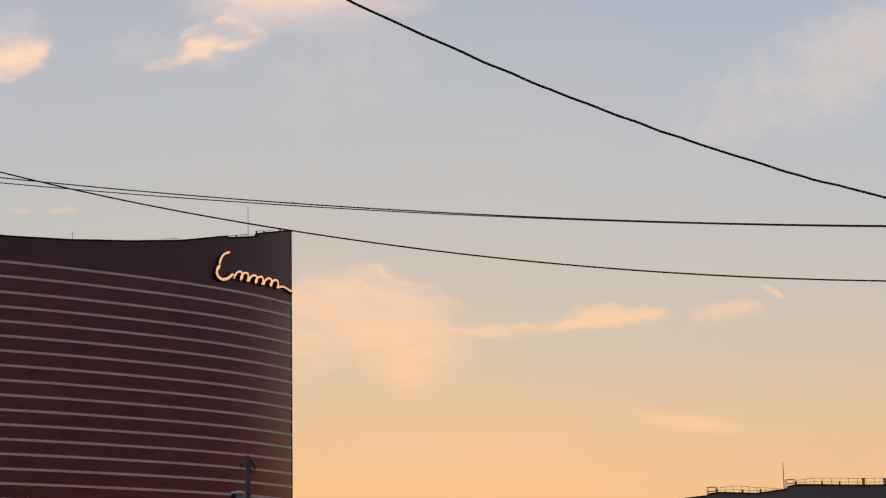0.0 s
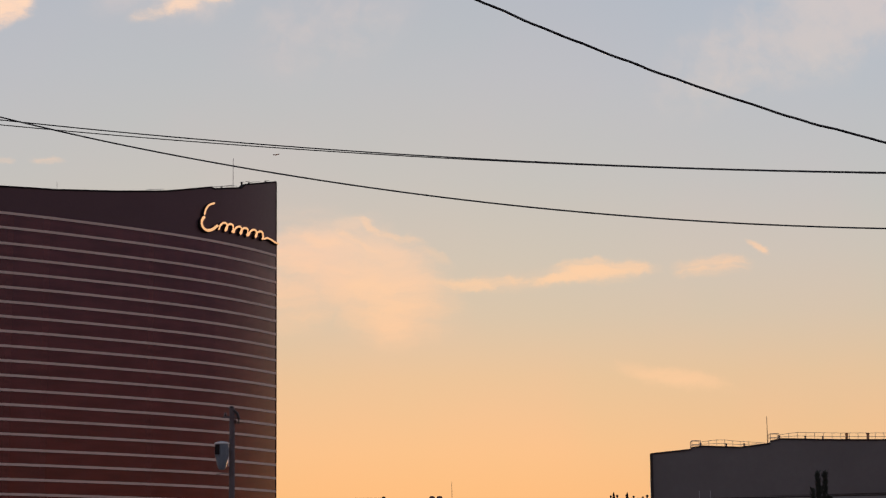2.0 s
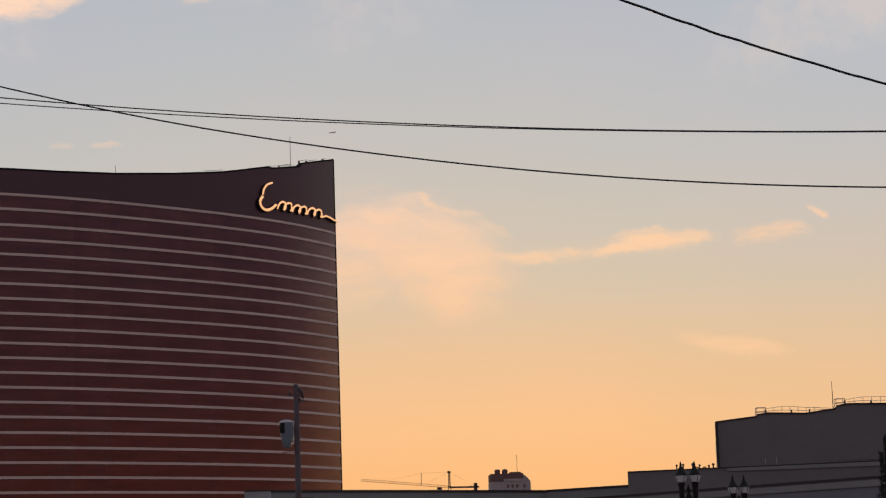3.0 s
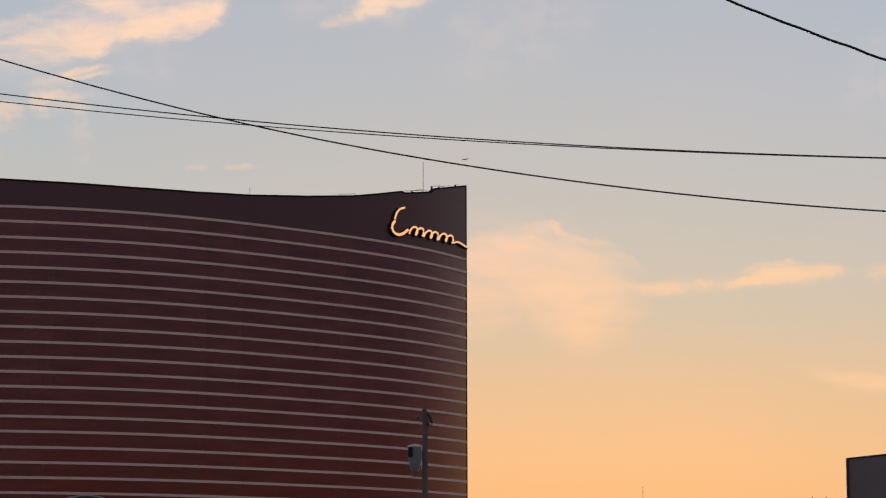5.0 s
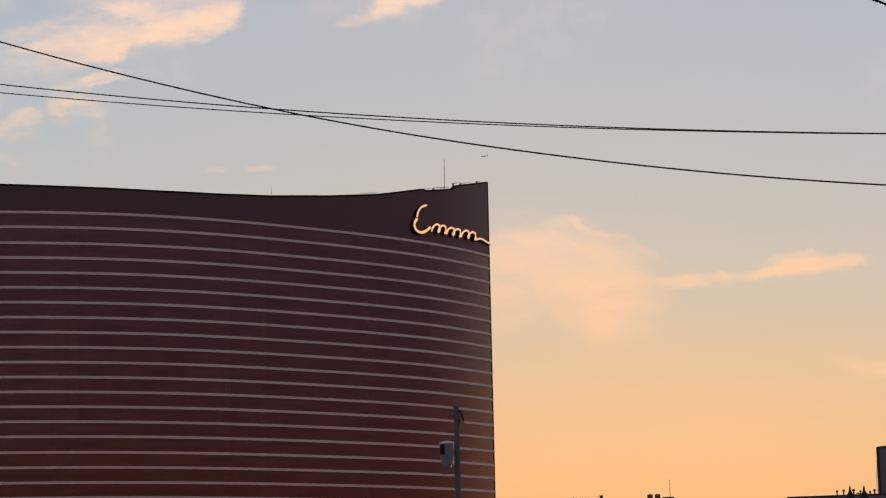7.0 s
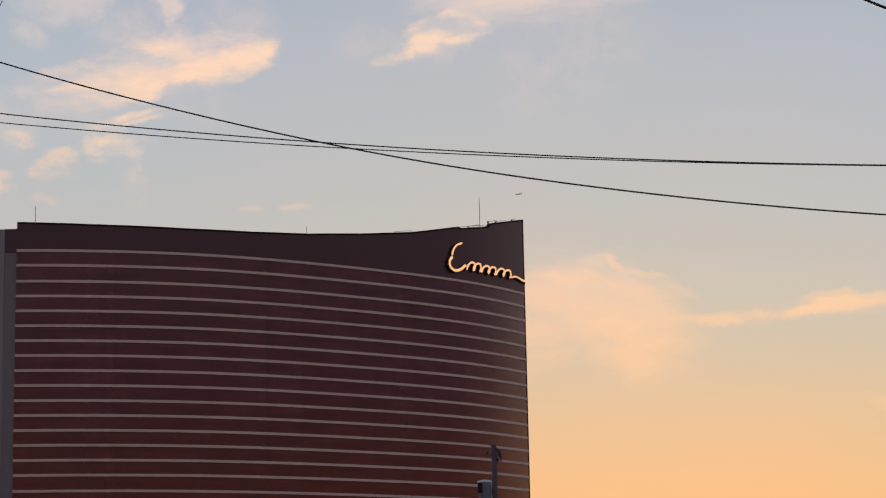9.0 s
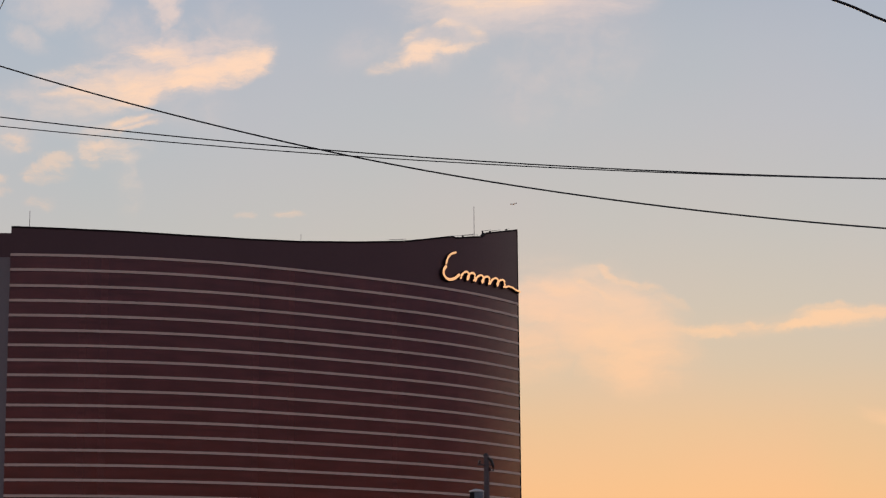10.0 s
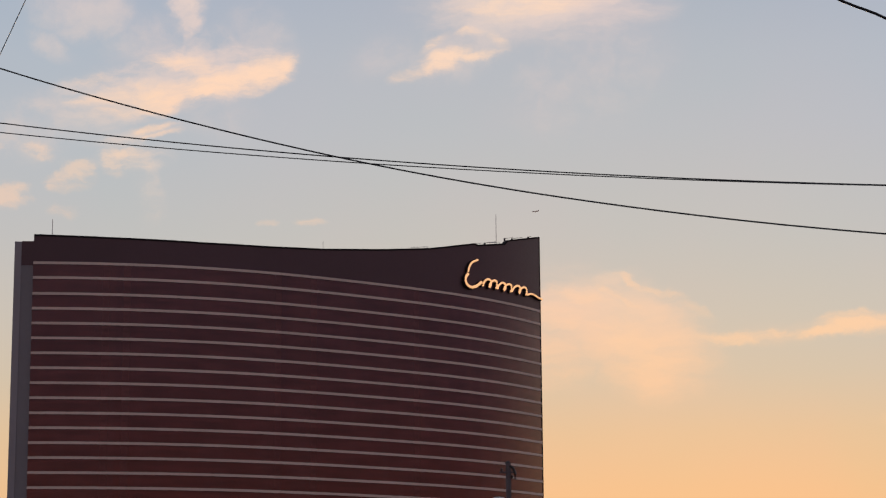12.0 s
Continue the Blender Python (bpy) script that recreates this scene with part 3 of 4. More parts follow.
SIGN_STROKES = [
    (curve_points([(-15.5, 93.4), (-15.2, 94.7), (-14.5, 95.9), (-13.4, 96.6)]), 0.24),
    (curve_points([(-15.5, 92.9), (-16.1, 91.7), (-15.9, 90.4), (-14.9, 89.8), (-13.7, 90.3), (-12.7, 91.4)]), 0.34),
    (sign_coil(2, -12.3, -9.6, 90.55, 90.55, 1.9), 0.25),
    (sign_coil(2, -9.1, -6.3, 90.5, 90.5, 1.8), 0.25),
    (sign_coil(2, -5.8, -2.8, 90.6, 90.6, 1.8), 0.25),
    (curve_points([(-2.4, 90.7), (-1.5, 91.2), (-0.6, 91.1), (0.2, 90.75), (1.15, 90.6)]), 0.22),
]


def build_sign():
    s = thing("illuminated_sign", "warm lit coiled strokes of a sign on the tower crown", "sign", at=(0, 0, 0))
    for line, thick in SIGN_STROKES:
        back = part("stroke_return", tube([sign_point(x - 0.16, z - 0.16, 0.25) for x, z in line], thick + 0.14, 8), COPING, s, "dark stroke casing")
        part("stroke_face", tube([sign_point(x, z, 0.62) for x, z in line], thick, 8), SIGN_LIT, back, "warm lit stroke")


build_sign()


# ---- overhead wires ----
def build_wire(name, y0, slope, a, b, c, x0, x1, radius, label, wobble=0.0, dip=0.0):
    pts = []
    steps = 160
    for i in range(steps + 1):
        x = x0 + (x1 - x0) * i / steps
        pts.append((x, y0 + slope * x, a + b * x + c * x * x + wobble * (noise.noise((x * 2.1, 3.3, 0.0)) - 1.3 * abs(noise.noise((x * 2.3, 7.1, 0.0))) + 0.35) - dip * math.exp(-((x + 2.2) / 2.0) ** 2)))
    w = part(name, tube(pts, radius, 8), CABLE, smooth=True)
    return tagged(w, label, "cable", "overhead wires")


build_wire("overhead_cable", 19.430, 0.3678, 7.9418, -0.40441, 0.02106, -6.0, 9.6, 0.013, "thick black overhead cable, slightly wavy, across the sky", 0.012)
build_wire("overhead_wire", 25.975, -0.2197, 7.0939, -0.12110, 0.00484, -9.5, 9.6, 0.0074, "thin black overhead wire, upper of a pair")
build_wire("overhead_wire", 25.603, -0.2367, 6.9862, -0.11712, 0.00414, -9.5, 9.6, 0.0062, "thin black overhead wire, lower of a pair")
build_wire("overhead_wire", 25.696, -0.2700, 6.7042, -0.22232, 0.01151, -9.5, 9.6, 0.0092, "thin black sagging overhead wire crossing a pair of wires", 0.0, 0.011)
drop = part("service_wire", tube([Vector((-9.55, 27.95, 4.25)).lerp(Vector((-3.5, 18.14, 9.60)), k / 12) for k in range(13)], 0.0045, 6), CABLE)
tagged(drop, "thin dark service wire rising steeply to a cable", "cable", "overhead wires")


def build_wire_pole(x, y, height, arms):
    """A plain wooden pole that carries the street wires; arms: heights of the wire ends and their offsets."""
    p = thing("utility_pole", "plain weathered wooden pole carrying the street wires", "utility pole", "wire poles", at=(x, y, -0.02))
    part("post", rodded((0, 0, 0), (0, 0, height), 0.16, 0.11, 12), POLE_WOOD, p)
    for dx, dy, z in arms:
        arm = part("bracket", tube([(0, 0, z - 0.02), (dx * 0.6, dy * 0.6, z - 0.04), (dx, dy, z)], 0.03, 6), DARK_STEEL, p)
        part("insulator", lathe(bmesh.new(), [(0.03, z - 0.05), (0.06, z - 0.02), (0.04, z + 0.02), (0.06, z + 0.05), (0.02, z + 0.08)], (dx, dy), 10), PORCELAIN, arm)


build_wire_pole(9.75, 23.4, 7.0, [(-0.15, -0.44, 6.0), (-0.15, 0.47, 6.38), (-0.15, -0.07, 6.24), (-0.15, -0.3, 5.63)])
build_wire_pole(-9.7, 28.0, 10.4, [(0.2, 0.06, 8.68), (0.2, -0.15, 8.47), (0.2, 0.26, 9.85)])
build_wire_pole(-6.2, 17.1, 11.6, [(0.2, 0.12, 11.13)])


# ---- utility pole with transformer ----
def build_pole():
    p = thing("utility_pole", "weathered wooden utility pole with a grey transformer", "utility pole", at=(-2.45, 135.9, 0))
    part("post", rodded((0, 0, -0.02), (0, 0, 14.05), 0.21, 0.165, 12), POLE_WOOD, p)
    part("crossarm", boxed((-0.55, -0.18, 13.45), (0.3, -0.05, 13.55), 0.01), POLE_WOOD, p)
    for x, z in ((-0.42, 13.55), (0.22, 13.1)):
        bm = lathe(bmesh.new(), [(0.05, z), (0.1, z + 0.05), (0.05, z + 0.09), (0.1, z + 0.14), (0.05, z + 0.19), (0.04, z + 0.25)], (x, -0.12), 10)
        part("insulator", bm, PORCELAIN, p)
    part("cutout_arm", tube([(0.1, -0.1, 13.9), (0.3, -0.12, 13.75), (0.42, -0.12, 13.4), (0.40, -0.12, 13.1)], 0.09, 8), DARK_STEEL, p, "dark hooked fuse bracket")
    part("pole_cap", rodded((-0.03, 0, 14.05), (-0.03, 0, 14.2), 0.2, 0.1, 10), DARK_STEEL, p)
    tank = part("transformer_tank", lathe(bmesh.new(), [(0.16, 10.22), (0.24, 10.34), (0.33, 10.66), (0.40, 11.0), (0.43, 11.75), (0.44, 11.78), (0.44, 11.86), (0.30, 11.95), (0.05, 12.0)], (-0.62, -0.25), 20), TANK, p, "grey transformer tank", True)
    for k in range(5):
        a = radians(200 + k * 34)
        part("cooling_fin", boxed((-0.62 + 0.44 * math.cos(a) - 0.02, -0.25 + 0.44 * math.sin(a) - 0.05, 11.0), (-0.62 + 0.44 * math.cos(a) + 0.02, -0.25 + 0.44 * math.sin(a) + 0.02, 11.6)), TANK, tank)
    # black plate added to stand for the shade on the tank's left side
    part("shade_plate", boxed((-1.04, -0.70, 11.15), (-0.76, -0.52, 11.76), 0.02), IRON, tank, "dark plate standing in for the tank's shaded side")
    # the highlight down the tank's right edge, built as a white strip
    part("highlight_strip", boxed((-0.24, -0.44, 10.45), (-0.19, -0.1, 11.85), 0.01), WHITE, tank, "white strip standing in for the tank's edge highlight")
    part("lid_rim", lathe(bmesh.new(), [(0.45, 11.80), (0.47, 11.83), (0.47, 11.88), (0.40, 11.91)], (-0.62, -0.25), 20), WHITE, tank, "pale lid rim")
    part("mounting_bracket", boxed((-0.25, -0.12, 11.2), (-0.12, 0.1, 11.4)), DARK_STEEL, p)
    part("brace", tube([(-0.95, -0.25, 9.93), (-0.5, -0.2, 10.0), (-0.15, -0.1, 9.95)], 0.025, 6), DARK_STEEL, p, "thin dark drip wire below the tank")
    part("step_arm", boxed((-0.9, -0.12, 7.05), (0.95, -0.02, 7.15)), POLE_WOOD, p)


build_pole()


# ---- low buildings ----
def windows(parent, a, b, count, share0, share1, z0, z1, frame_mat=TRIM):
    a, b = Vector((*a, 0)), Vector((*b, 0))
    along = (b - a)
    turn = math.degrees(math.atan2(along.y, along.x))
    for i in range(count):
        s = share0 + (share1 - share0) * (i + 0.5) / count
        w = along.length * (share1 - share0) / count * 0.84
        at = a + along * s
        win = part("window", boxed((-w / 2, -0.06, z0), (w / 2, 0.03, z1)), WINDOW, parent)
        win.matrix_basis = pose(at.x, at.y, 0, 0, 0, turn)
        bm = bmesh.new()
        box(bm, (-w / 2 - 0.05, -0.09, z0 - 0.08), (w / 2 + 0.05, 0.02, z0))
        box(bm, (-w / 2 - 0.05, -0.09, z1), (w / 2 + 0.05, 0.02, z1 + 0.04))
        box(bm, (-w / 2 - 0.05, -0.09, z0), (-w / 2, 0.02, z1))
        box(bm, (w / 2, -0.09, z0), (w / 2 + 0.05, 0.02, z1))
        part("window_frame", bm, frame_mat, win)


def low_building(name, label, a, b, depth, tops, mat, cap=0.22, lean=0.0, edge=None):
    t = thing(name, label, "building")
    part("wall", wall_prism(bmesh.new(), a, b, depth, -0.02, tops, lean), mat, t)
    va, vb = Vector((*a, 0)), Vector((*b, 0))
    out = Vector(((vb - va).y, -(vb - va).x, 0)).normalized() * 0.09
    bm = wall_prism(bmesh.new(), (va + out)[:2], (vb + out)[:2], depth, 0, tops, lean)
    low = [v for v in bm.verts if v.co.z < 0.01]
    caps = {}
    for v in bm.verts:
        if v.co.z >= 0.01:
            caps[(round(v.co.x, 3), round(v.co.y, 3))] = v.co.z
    for v in low:
        v.co.z = caps[(round(v.co.x, 3), round(v.co.y, 3))] - cap * 0.5
    for v in bm.verts:
        if v not in low:
            v.co.z += cap * 0.5
    part("parapet_coping", bm, edge or FLASHING, t, "thin pale roof edge" if edge else "thin dark roof flashing")
    return t


def railing(parent, x0, x1, y, z, n, heights):
    """Roof rail whose top line sets off from the roof as heights (place along, height) tell."""
    def h(x):
        for (xa, ha), (xb, hb) in zip(heights, heights[1:]):
            if x <= xb:
                return ha + (hb - ha) * (x - xa) / (xb - xa)
        return heights[-1][1]
    xs = [x0 + (x1 - x0) * i / n for i in range(n + 1)]
    for x in xs:
        part("rail_post", rodded((x, y, z(x) - 0.1), (x, y, z(x) + h(x)), 0.03, 0.03, 5), STEEL, parent)
    for k in (0.5, 1.0):
        part("rail", tube([(x, y, z(x) + h(x) * k) for x in xs], 0.028, 5), STEEL, parent)


def build_right_block():
    tops = [(0, 20.45), (0.128, 20.98), (0.129, 21.2), (0.165, 21.38), (0.285, 21.2), (0.382, 21.68), (0.383, 22.0), (0.42, 22.25), (0.60, 22.1), (1.0, 22.0)]
    t = low_building("large_grey_block", "large plain dark grey windowless block with roof railings", (47.6, 270), (87.6, 270), 60, tops, STUCCO, 0.2, 0.172)

    def top(x):
        s = (x - 47.6) / 40
        for (s0, z0), (s1, z1) in zip(tops, tops[1:]):
            if s <= s1:
                return z0 + (z1 - z0) * (s - s0) / max(1e-6, s1 - s0)
        return tops[-1][1]
    part("corner_trim", boxed((47.45, 269.75, -0.02), (47.78, 270.05, 20.5), 0.03), FLASHING, t, "dark corner flashing")
    railing(t, 54.1, 62.3, 270.6, top, 8, [(54.1, 0.6), (56.5, 0.96), (57.5, 0.94), (59.8, 0.7), (62.3, 0.2)])
    railing(t, 64.3, 80.0, 270.6, top, 14, [(64.3, 0.6), (66.6, 0.92), (80.0, 0.94)])
    for x, w in ((52.9, 1.1), (63.0, 1.1)):
        z = top(x + w) - 0.2
        for dx in (0, w):
            for dy in (0, 0.9):
                part("cage_post", rodded((x + dx, 270.3 + dy, z - 0.4), (x + dx, 270.3 + dy, z + 0.98), 0.04, 0.04, 5), STEEL, t)
        for h in (0.45, 0.96):
            for dy in (0, 0.9):
                part("cage_rail", rodded((x, 270.3 + dy, z + h), (x + w, 270.3 + dy, z + h), 0.035, 0.035, 5), STEEL, t)
        part("roof_hatch", boxed((x + w, 270.4, z - 0.3), (x + w + 0.16, 270.8, z + 0.75), 0.04), DARK_STEEL, t)
    part("mast", rodded((62.68, 270.6, 21.0), (62.68, 270.6, 25.2), 0.06, 0.035, 6), DARK_STEEL, t, "thin roof mast")
    for x in (57.4, 59.7, 67.6, 69.9):
        cowl = lathe(bmesh.new(), [(0.13, top(x) - 0.2), (0.15, top(x) + 0.15), (0.08, top(x) + 0.3), (0.13, top(x) + 0.38), (0.10, top(x) + 0.5), (0.02, top(x) + 0.54)], (x, 270.8), 8)
        part("roof_cowl", cowl, DARK_STEEL, t, "small dark roof cowl")
    for x in (73.0, 75.75):
        part("roof_vent", lathe(bmesh.new(), [(0.19, 21.6), (0.19, 22.85), (0.23, 22.9), (0.23, 23.0), (0.15, 23.05)], (x, 270.9), 10), RUST, t, "rust-brown roof stack")
    return t


build_right_block()


def build_mid_block():
    a, b = Vector((35.5, 265)), Vector((80, 259))
    out = Vector(((b - a).y, -(b - a).x)).normalized() * 0.14
    t = low_building("flat_roofed_block", "flat-roofed grey block with small roof vents", (35.5, 265), (80, 259), 40, [(0, 14.3), (1, 14.65)], STUCCO, 0.16, 0.28)
    for x, h, r in ((41.9, 0.66, 0.08), (42.7, 0.74, 0.09), (43.9, 0.76, 0.11), (44.75, 0.6, 0.08), (45.9, 0.5, 0.09), (46.45, 0.7, 0.1)):
        part("roof_vent", lathe(bmesh.new(), [(r, 14.2), (r, 14.4 + h * 0.75), (r * 1.7, 14.4 + h * 0.78), (r * 1.7, 14.4 + h), (r * 0.6, 14.5 + h)], (x, 267.0), 8), DARK_STEEL, t)
    for x in (44.45, 45.35):
        pts = [(x + 0.24 * math.cos(radians(d)), 267.0, 14.54 + 0.2 * math.sin(radians(d))) for d in range(-20, 201, 20)]
        part("gooseneck_pipe", tube(pts, 0.08, 6), DARK_STEEL, t)
    part("parapet_band", wall_prism(bmesh.new(), (a.lerp(b, 0.27) + out)[:], (b + out)[:], 0.3, 13.95, [(0, 14.32), (1, 14.56)]), STUCCO_MID, t, "pale parapet band")
    part("roof_upstand", wall_prism(bmesh.new(), (59.0, 264.2), (84, 262.4), 0.25, 14.2, [(0, 14.45), (0.08, 14.74), (1, 15.05)]), STUCCO_MID, t, "pale roof upstand")
    strip = wall_prism(bmesh.new(), (61.2, 264.0), (84, 262.2), 0.3, 0.0, [(0, 14.82), (1, 15.17)])
    for v in strip.verts:
        if v.co.z < 1.0:
            v.co.z = 14.80 + (v.co.x - 61.2) / 22.8 * 0.2
    part("upstand_flashing", strip, FLASHING, t, "thin dark flashing")
    for x in (52.8, 54.2):
        part("roof_pipe", rodded((x, 266, 14.2), (x, 266, 15.6), 0.045, 0.045, 6), TRIM, t)


build_mid_block()


def build_low_blocks():
    low_building("long_low_building", "long low grey building with a dark roof edge", (-10.5, 252), (27, 279), 30, [(0, 12.85), (1, 12.85)], STUCCO_MID, 0.3, 0.72)
    low_building("low_annex", "low grey annex with a dark roof edge", (26.5, 278.6), (37.2, 272.4), 25, [(0, 12.85), (1, 12.95)], STUCCO_MID, 0.3)
    low_building("entrance_pier", "plain pale grey stair block", (-10.6, 249), (-7.7, 249), 3, [(0, 12.7), (1, 12.7)], STUCCO_PALE, 0.08)
    low_building("low_wing", "low pale wing with a light roof edge", (-15.3, 251), (-10.6, 251), 4, [(0, 11.3), (1, 11.6)], STUCCO_PALE, 0.08)
    low_building("set_back_hall", "low grey hall set behind the street", (-7.6, 243), (20, 262), 8, [(0, 11.4), (1, 11.4)], STUCCO_BLUE, 0.3, 0.72, STUCCO_PALE)
    t = low_building("street_building", "blue-grey street building with a dark roof edge and window row", (3.0, 191.9), (62, 118.5), 16, [(0, 7.77), (1, 7.95)], STUCCO_BLUE, 0.16)
    a, b = Vector((3.0, 191.9)), Vector((62, 118.5))
    d = (b - a).normalized()
    out = Vector((d.y, -d.x))
    part("fascia_board", wall_prism(bmesh.new(), (a + out * 0.12)[:], (b + out * 0.12)[:], 0.2, 7.25, [(0, 7.6), (1, 7.78)]), STUCCO_MID, t, "pale fascia board")
    a2, b2 = a + out * 0.02, b + out * 0.02
    windows(t, a2[:], b2[:], 28, 0.30, 0.64, 4.6, 5.85, STUCCO_LIGHT)
    # small roof house with a dark opening
    h = thing("roof_house", "small pale roof house with a dark doorway", "building")
    part("wall", boxed((4.5, 206.5, 0), (6.45, 209, 9.25), 0.03), TRIM, h)
    part("doorway", boxed((4.9, 206.40, 6.0), (6.1, 206.52, 9.08)), WINDOW, h, "dark doorway")


build_low_blocks()


def build_pavilion():
    t = thing("arched_pavilion", "low pavilion with a barrel-arched dark glass roof", "building")
    part("wall", boxed((-60, 250.5, -0.02), (-38.2, 252.4, 11.9), 0.05), STUCCO_LIGHT, t)
    part("cornice", boxed((-60, 250.2, 11.9), (-37.9, 252.5, 12.25), 0.04), TRIM, t)
    cx, r = -43.4, 4.65
    n = 24

    def half(r0, r1, y0, y1):
        bm = bmesh.new()
        cols = []
        for i in range(n + 1):
            a = math.pi * i / n
            cols.append([bm.verts.new((cx + q * math.cos(a), yy, 12.0 + 0.665 * q * math.sin(a))) for q, yy in ((r1, y0), (r1, y1), (r0, y1), (r0, y0))])
        for p, q in zip(cols, cols[1:]):
            for k in range(4):
                bm.faces.new((p[k], q[k], q[(k + 1) % 4], p[(k + 1) % 4]))
        bm.faces.new(cols[0][::-1])
        bm.faces.new(cols[-1])
        return bm
    part("arch_rim", half(r - 0.16, r + 0.06, 250.6, 251.0), TRIM, t, "pale arch rim")
    part("arch_glass", half(0.02, r - 0.15, 250.8, 251.3), ARCH_GLASS, t, "dark arched glass")


build_pavilion()


# ---- twin-headed street lamps ----
def build_lamp():
    t = thing("street_lamp", "tall black cast-iron street lamp with two lanterns", "street lamp", "street lamps", at=(16.8, 104.4, -0.02))

    def heavy(bm):
        """The lamp head is built at half size and raised onto its post."""
        for v in bm.verts:
            v.co = Vector((2 * v.co.x, 2 * v.co.y, 2 * v.co.z - 1.306))
        return bm
    part("base", lathe(bmesh.new(), [(0.40, -0.01), (0.40, 0.2), (0.28, 0.4), (0.25, 1.1), (0.18, 1.3)], sides=12), IRON, t)
    part("post", rodded((0, 0, 1.25), (0, 0, 4.9), 0.13, 0.10, 10), IRON, t)
    part("arm", heavy(boxed((-0.3, -0.03, 3.17), (0.3, 0.03, 3.24), 0.01)), IRON, t)
    part("collar", heavy(lathe(bmesh.new(), [(0.05, 3.05), (0.1, 3.1), (0.1, 3.28), (0.03, 3.42), (0.05, 3.5), (0.01, 3.62)], sides=10)), IRON, t)
    for x in (-0.165, 0.165):
        part("stem", heavy(lathe(bmesh.new(), [(0.015, 2.92), (0.05, 3.0), (0.035, 3.1), (0.065, 3.3), (0.07, 3.55), (0.09, 3.62), (0.085, 3.675)], (x, 0), 10)), IRON, t)
        lantern = part("lantern", heavy(lathe(bmesh.new(), [(0.075, 3.665), (0.105, 3.68), (0.145, 3.81), (0.15, 3.84), (0.1, 3.845)], (x, 0), 12)), LANTERN, t, "pale frosted lantern glass")
        part("bulb", heavy(lathe(bmesh.new(), [(0.02, 3.675), (0.04, 3.71), (0.03, 3.76), (0.01, 3.79)], (x, 0), 8)), WHITE, lantern)
        part("lantern_cap", heavy(lathe(bmesh.new(), [(0.16, 3.83), (0.15, 3.85), (0.092, 3.94), (0.052, 4.01), (0.025, 4.07), (0.03, 4.09), (0.006, 4.18)], (x, 0), 12)), IRON, lantern, "black conical cap with finial")
        for k in range(4):
            a = math.pi / 2 * k + 0.4
            part("glazing_bar", heavy(rodded((x + 0.105 * math.cos(a), 0.105 * math.sin(a), 3.68), (x + 0.15 * math.cos(a), 0.15 * math.sin(a), 3.84), 0.008, 0.008, 4)), IRON, lantern)
    for x, y, turn in ((22.27, 120.8, 12), (17.1, 169.2, 25), (-5.8, 141.2, 15), (4.15, 159.2, 40)):
        copy_thing(t, pose(x, y, -0.02, 0, 0, turn))


build_lamp()


# ---- columnar conifer ----
def build_conifer():
    t = thing("conifer_tree", "slim dark columnar conifer with a ragged two-pointed top", "tree", at=(23.96, 94, -0.02))
    part("trunk", tube([(0, 0, 0), (0.03, 0, 2.5), (-0.03, 0.02, 5), (0, 0, 7)], 0.16, 8, lambda s: 1 - 0.8 * s), BARK, t)
    rnd = random.Random(5)
    bm = bmesh.new()
    for k in range(3000):
        h = rnd.uniform(0.5, 7.3)
        cx, wide = 0.0, 0.60 + 0.35 * max(0.0, 4.5 - h) / 4.5
        if h > 6.0:
            # two thin leaders beside a short middle one, and a side spray
            cx, wide, tall = rnd.choice(((-0.10, 0.08, 7.3), (0.23, 0.08, 7.3), (0.05, 0.20, 6.75), (-0.34, 0.09, 6.65), (0.40, 0.08, 6.3)))
            if h > tall:
                continue
        else:
            wide *= 0.86 + 0.22 * math.sin(h * 5.1) * math.sin(h * 2.3)
        a = rnd.uniform(0, 2 * math.pi)
        r = wide * math.sqrt(rnd.uniform(0.05, 1))
        p = Vector((cx + r * math.cos(a), r * math.sin(a), h))
        tip = p + Vector((math.cos(a) * 0.10, math.sin(a) * 0.10, rnd.uniform(0.04, 0.22)))
        side = Vector((-math.sin(a), math.cos(a), rnd.uniform(-0.4, 0.4))) * 0.06
        vs = [bm.verts.new(q) for q in (p - side, p + side, tip, p + Vector((0, 0, -0.05)))]
        bm.faces.new((vs[0], vs[1], vs[2]))
        bm.faces.new((vs[0], vs[3], vs[2]))
        bm.faces.new((vs[1], vs[2], vs[3]))
    part("crown", bm, NEEDLE, t)
    for k in range(11):
        h = 1.0 + k * 0.40
        a = k * 2.4
        part("limb", rodded((0, 0, h), (0.5 * math.cos(a), 0.5 * math.sin(a), h + 0.45), 0.035, 0.01, 5), BARK, t)


build_conifer()


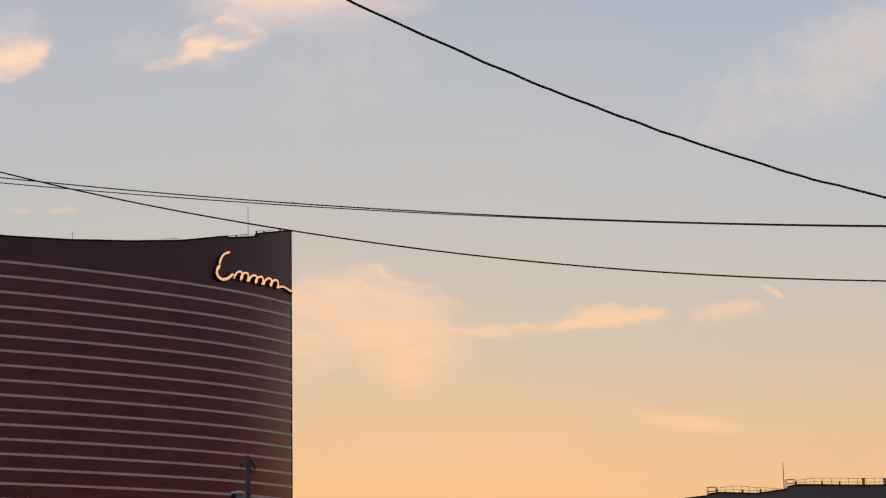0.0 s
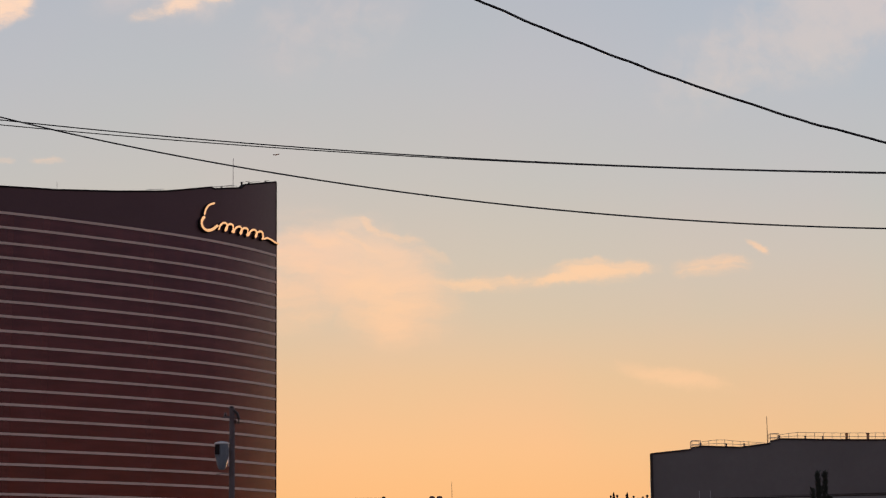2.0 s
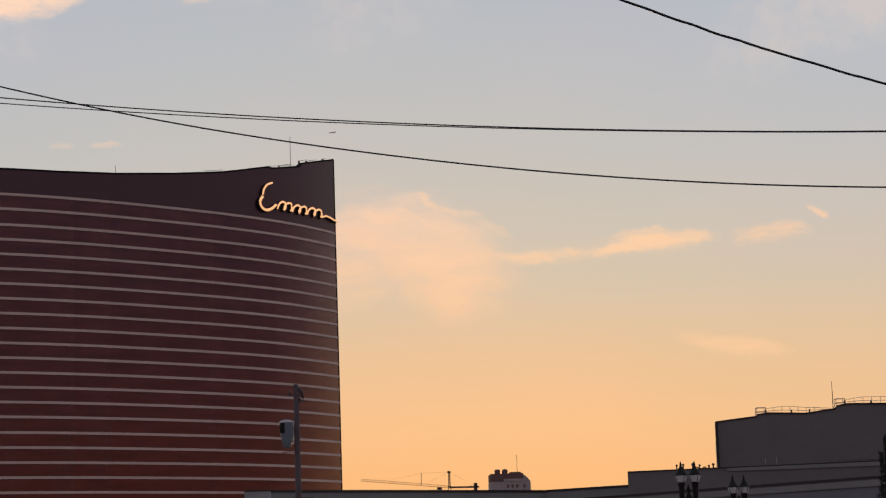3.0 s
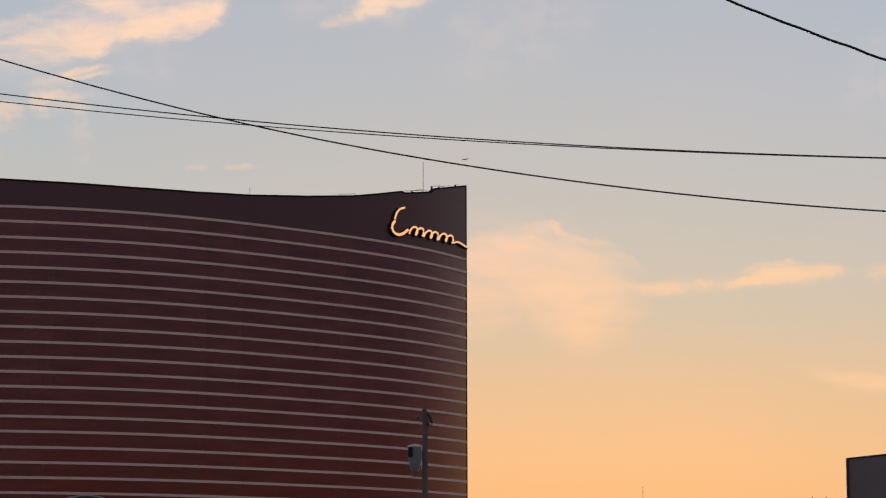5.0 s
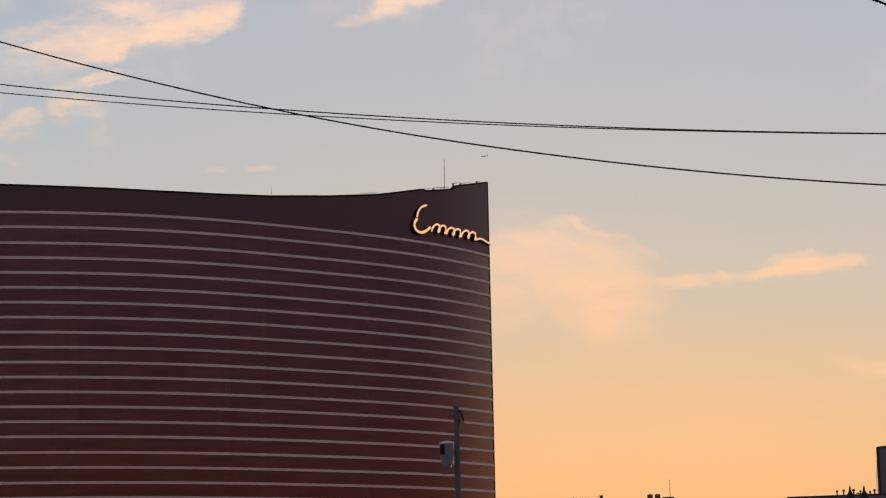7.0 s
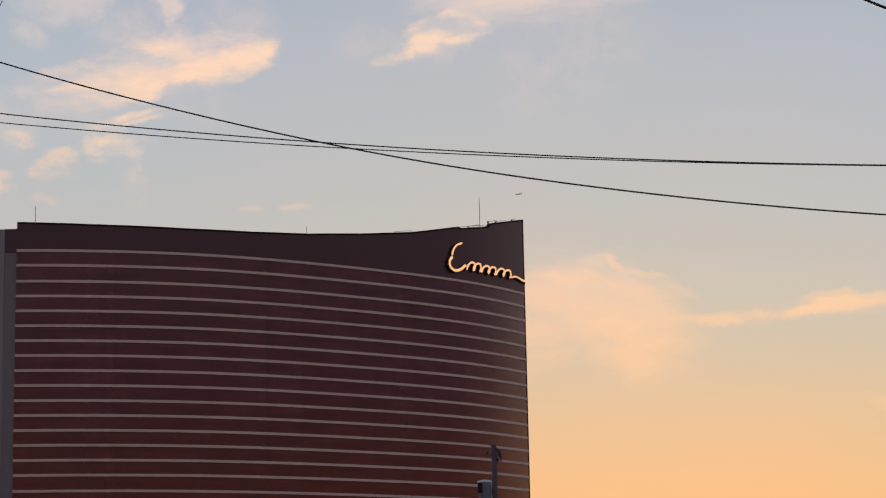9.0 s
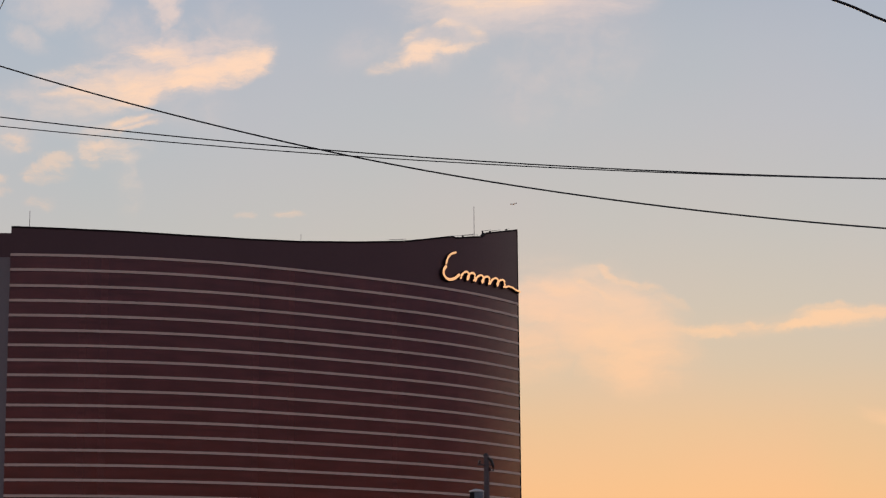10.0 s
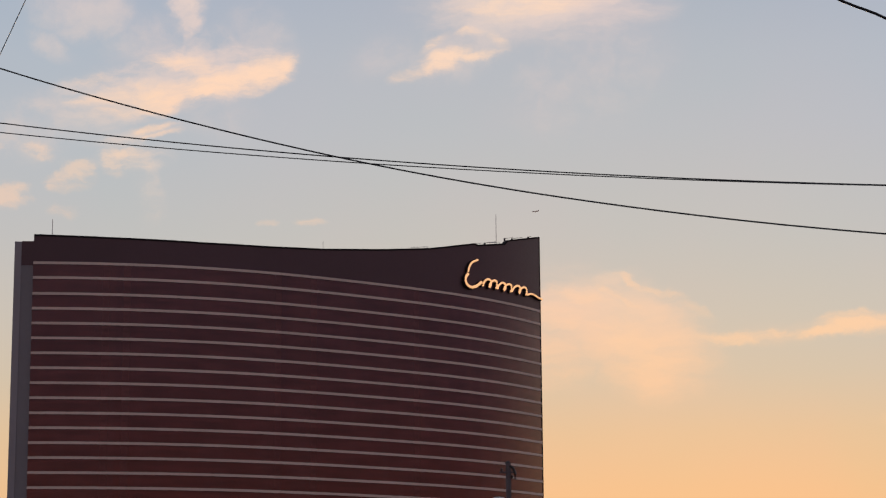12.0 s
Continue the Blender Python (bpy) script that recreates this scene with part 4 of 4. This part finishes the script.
# ---- white canopy by the street ----
def build_canopy():
    t = thing("canopy", "thin pitched white canopy on slim steel posts", "canopy", at=(13.2, 57.6, 0), turn=6)
    # pitched sheet that thins to a point at its near corner
    bm = bmesh.new()
    front, ridge, rear, under = [], [], [], []
    for k in range(7):
        x = k * 0.5
        low, high = 3.185 - 0.05 * x, 3.195 + 0.06 * x
        rise = high - low
        front.append(bm.verts.new((x, 0, low)))
        ridge.append(bm.verts.new((x, 1.4 * rise, high)))
        rear.append(bm.verts.new((x, 1.4 * rise + 0.05, high - 0.01)))
        under.append(bm.verts.new((x, 0.05, low)))
    rings = [front, ridge, rear, under]
    for k in range(6):
        for p, q in zip(rings, rings[1:] + rings[:1]):
            bm.faces.new((p[k], p[k + 1], q[k + 1], q[k]))
    for k in (0, 6):
        bm.faces.new([ring[k] for ring in rings])
    part("roof_slab", bm, WHITE, t, "white enamelled pitched roof sheet")
    for x in (0.9, 2.7):
        part("post", rodded((x, 0.06, -0.02), (x, 0.06, 3.22 - 0.05 * x), 0.04, 0.04, 10), STEEL, t)


build_canopy()


# ---- far off: tower crane, apartment tower, aircraft ----
def build_crane():
    t = thing("tower_crane", "thin orange-brown tower crane far off", "crane", at=(77.5, 1500, 0))

    def lattice(bm, a, b, size, bays, r):
        a, b = Vector(a), Vector(b)
        d = (b - a).normalized()
        side = d.cross(Vector((0, 0, 1)))
        side = side.normalized() if side.length > 0.1 else Vector((1, 0, 0))
        top = side.cross(d)
        corners = [(-size / 2 * side), (size / 2 * side), (size * top)] if abs(d.z) < 0.5 else [size / 2 * (i * side + j * top) for i, j in ((-1, -1), (1, -1), (1, 1), (-1, 1))]
        for c in corners:
            rod(bm, a + c, b + c, r, r, 4)
        for i in range(bays):
            p, q = a.lerp(b, i / bays), a.lerp(b, (i + 1) / bays)
            for c0, c1 in zip(corners, corners[1:] + corners[:1]):
                rod(bm, p + c0, q + c1, r * 0.6, r * 0.6, 3)
        return bm
    part("mast", lattice(bmesh.new(), (0, 0, -0.02), (0, 0, 68.0), 1.8, 24, 0.22), DARK_STEEL, t)
    part("jib", lattice(bmesh.new(), (0, 0, 66.6), (-61, 0, 73.2), 1.4, 26, 0.12), RUST, t)
    part("counter_jib", lattice(bmesh.new(), (0, 0, 66.6), (20.5, 0, 66.4), 0.7, 8, 0.3), DARK_STEEL, t)
    part("counterweight", boxed((16.8, -1.5, 63.5), (19.2, 1.5, 69.4), 0.1), DARK_STEEL, t)
    part("tower_head", lattice(bmesh.new(), (0, 0, 66.6), (0, 0, 77.5), 1.0, 5, 0.25), DARK_STEEL, t)
    part("head_sheave", boxed((-1.3, -0.8, 76.8), (1.1, 0.8, 78.2), 0.2), DARK_STEEL, t)
    part("operator_cab", boxed((-8.6, -1, 65.6), (-5.2, 1, 67.3), 0.2), DARK_STEEL, t)
    part("jib_post", rodded((-19.5, 0, 69.0), (-19.2, 0, 77.6), 0.22, 0.15, 5), DARK_STEEL, t)
    for a, b in (((0, 0, 77.5), (-19.2, 0, 77.4)), ((-19.2, 0, 77.4), (-46, 0, 72.3)), ((0, 0, 77.5), (-18, 0, 69.6)), ((0, 0, 77.5), (18, 0, 67.5))):
        part("tie_rod", rodded(a, b, 0.045, 0.045, 4), RUST, t)


build_crane()


def build_far_tower():
    t = thing("apartment_tower", "pale far apartment tower with a dark penthouse", "building", at=(106.2, 1500, 0))
    part("wall", boxed((0, 0, -0.02), (27.6, 26, 69.8), 0.3), FAR_WALL, t)
    part("penthouse", boxed((0.0, 0.3, 69.8), (22.8, 24, 75.3), 0.2), FAR_DARK, t, "dark penthouse storey")
    part("penthouse_wing", wall_prism(bmesh.new(), (22.8, 0.6), (27.4, 0.6), 20, 69.8, [(0, 74.2), (0.4, 73.2), (1, 70.2)]), FAR_WALL, t)
    part("terrace_wall", boxed((9, -0.5, 69.6), (24, 0.6, 71.6), 0.2), FAR_WALL, t)
    for x in (5.2, 10.4):
        part("water_tank", lathe(bmesh.new(), [(1.9, 75.2), (2.0, 77.6), (1.6, 78.4), (0.2, 78.7)], (x, 6), 14), FAR_DARK, t, "dark round roof tank")
    part("roof_plant", boxed((13.5, 3, 75.2), (21.5, 12, 76.4), 0.3), FAR_DARK, t)
    part("mast", rodded((19.0, 5, 75.2), (18.9, 5, 88.3), 0.2, 0.12, 5), DARK_STEEL, t)
    for z in range(18):
        for x in (11.0, 14.2, 17.4, 22.4):
            part("window", boxed((x, -0.06, 65.4 - z * 3.6), (x + 1.7, 0.05, 67.6 - z * 3.6), 0.2), FAR_DARK, t)


build_far_tower()


def build_aircraft():
    t = thing("aircraft", "small dark jet aircraft flying far off", "aircraft", at=(7.8, 4000, 848), turn=8)
    part("fuselage", tube([(-6, 0, -0.5), (-5.4, 0, -0.3), (-4.2, 0, 0), (3, 0, 0.3), (6, 0, 1.0)], 0.95, 10, lambda s: 0.35 + 0.65 * math.sin(math.pi * min(1, 0.12 + s * 0.95))), ALU, t, "", True)
    for s in (-1, 1):
        bm = bmesh.new()
        vs = [bm.verts.new(p) for p in ((-1, s * 0.6, 0), (1.4, s * 0.6, 0), (3.0, s * 7, 0.7), (2.2, s * 7, 0.7))]
        ws = [bm.verts.new(v.co + Vector((0, 0, 0.25))) for v in vs]
        bm.faces.new(vs)
        bm.faces.new(ws[::-1])
        for k in range(4):
            bm.faces.new((vs[k], ws[k], ws[(k + 1) % 4], vs[(k + 1) % 4]))
        part("wing", bm, ALU, t)
        part("engine", tube([(-0.8, s * 2.3, -0.5), (1.0, s * 2.3, -0.4)], 0.4, 8), ALU, t)
    part("tail_fin", wall_prism(bmesh.new(), (4.2, -0.1), (6.4, -0.1), 0.2, 0.6, [(0, 1.2), (0.6, 3.1), (1, 3.1)]), ALU, t)


build_aircraft()
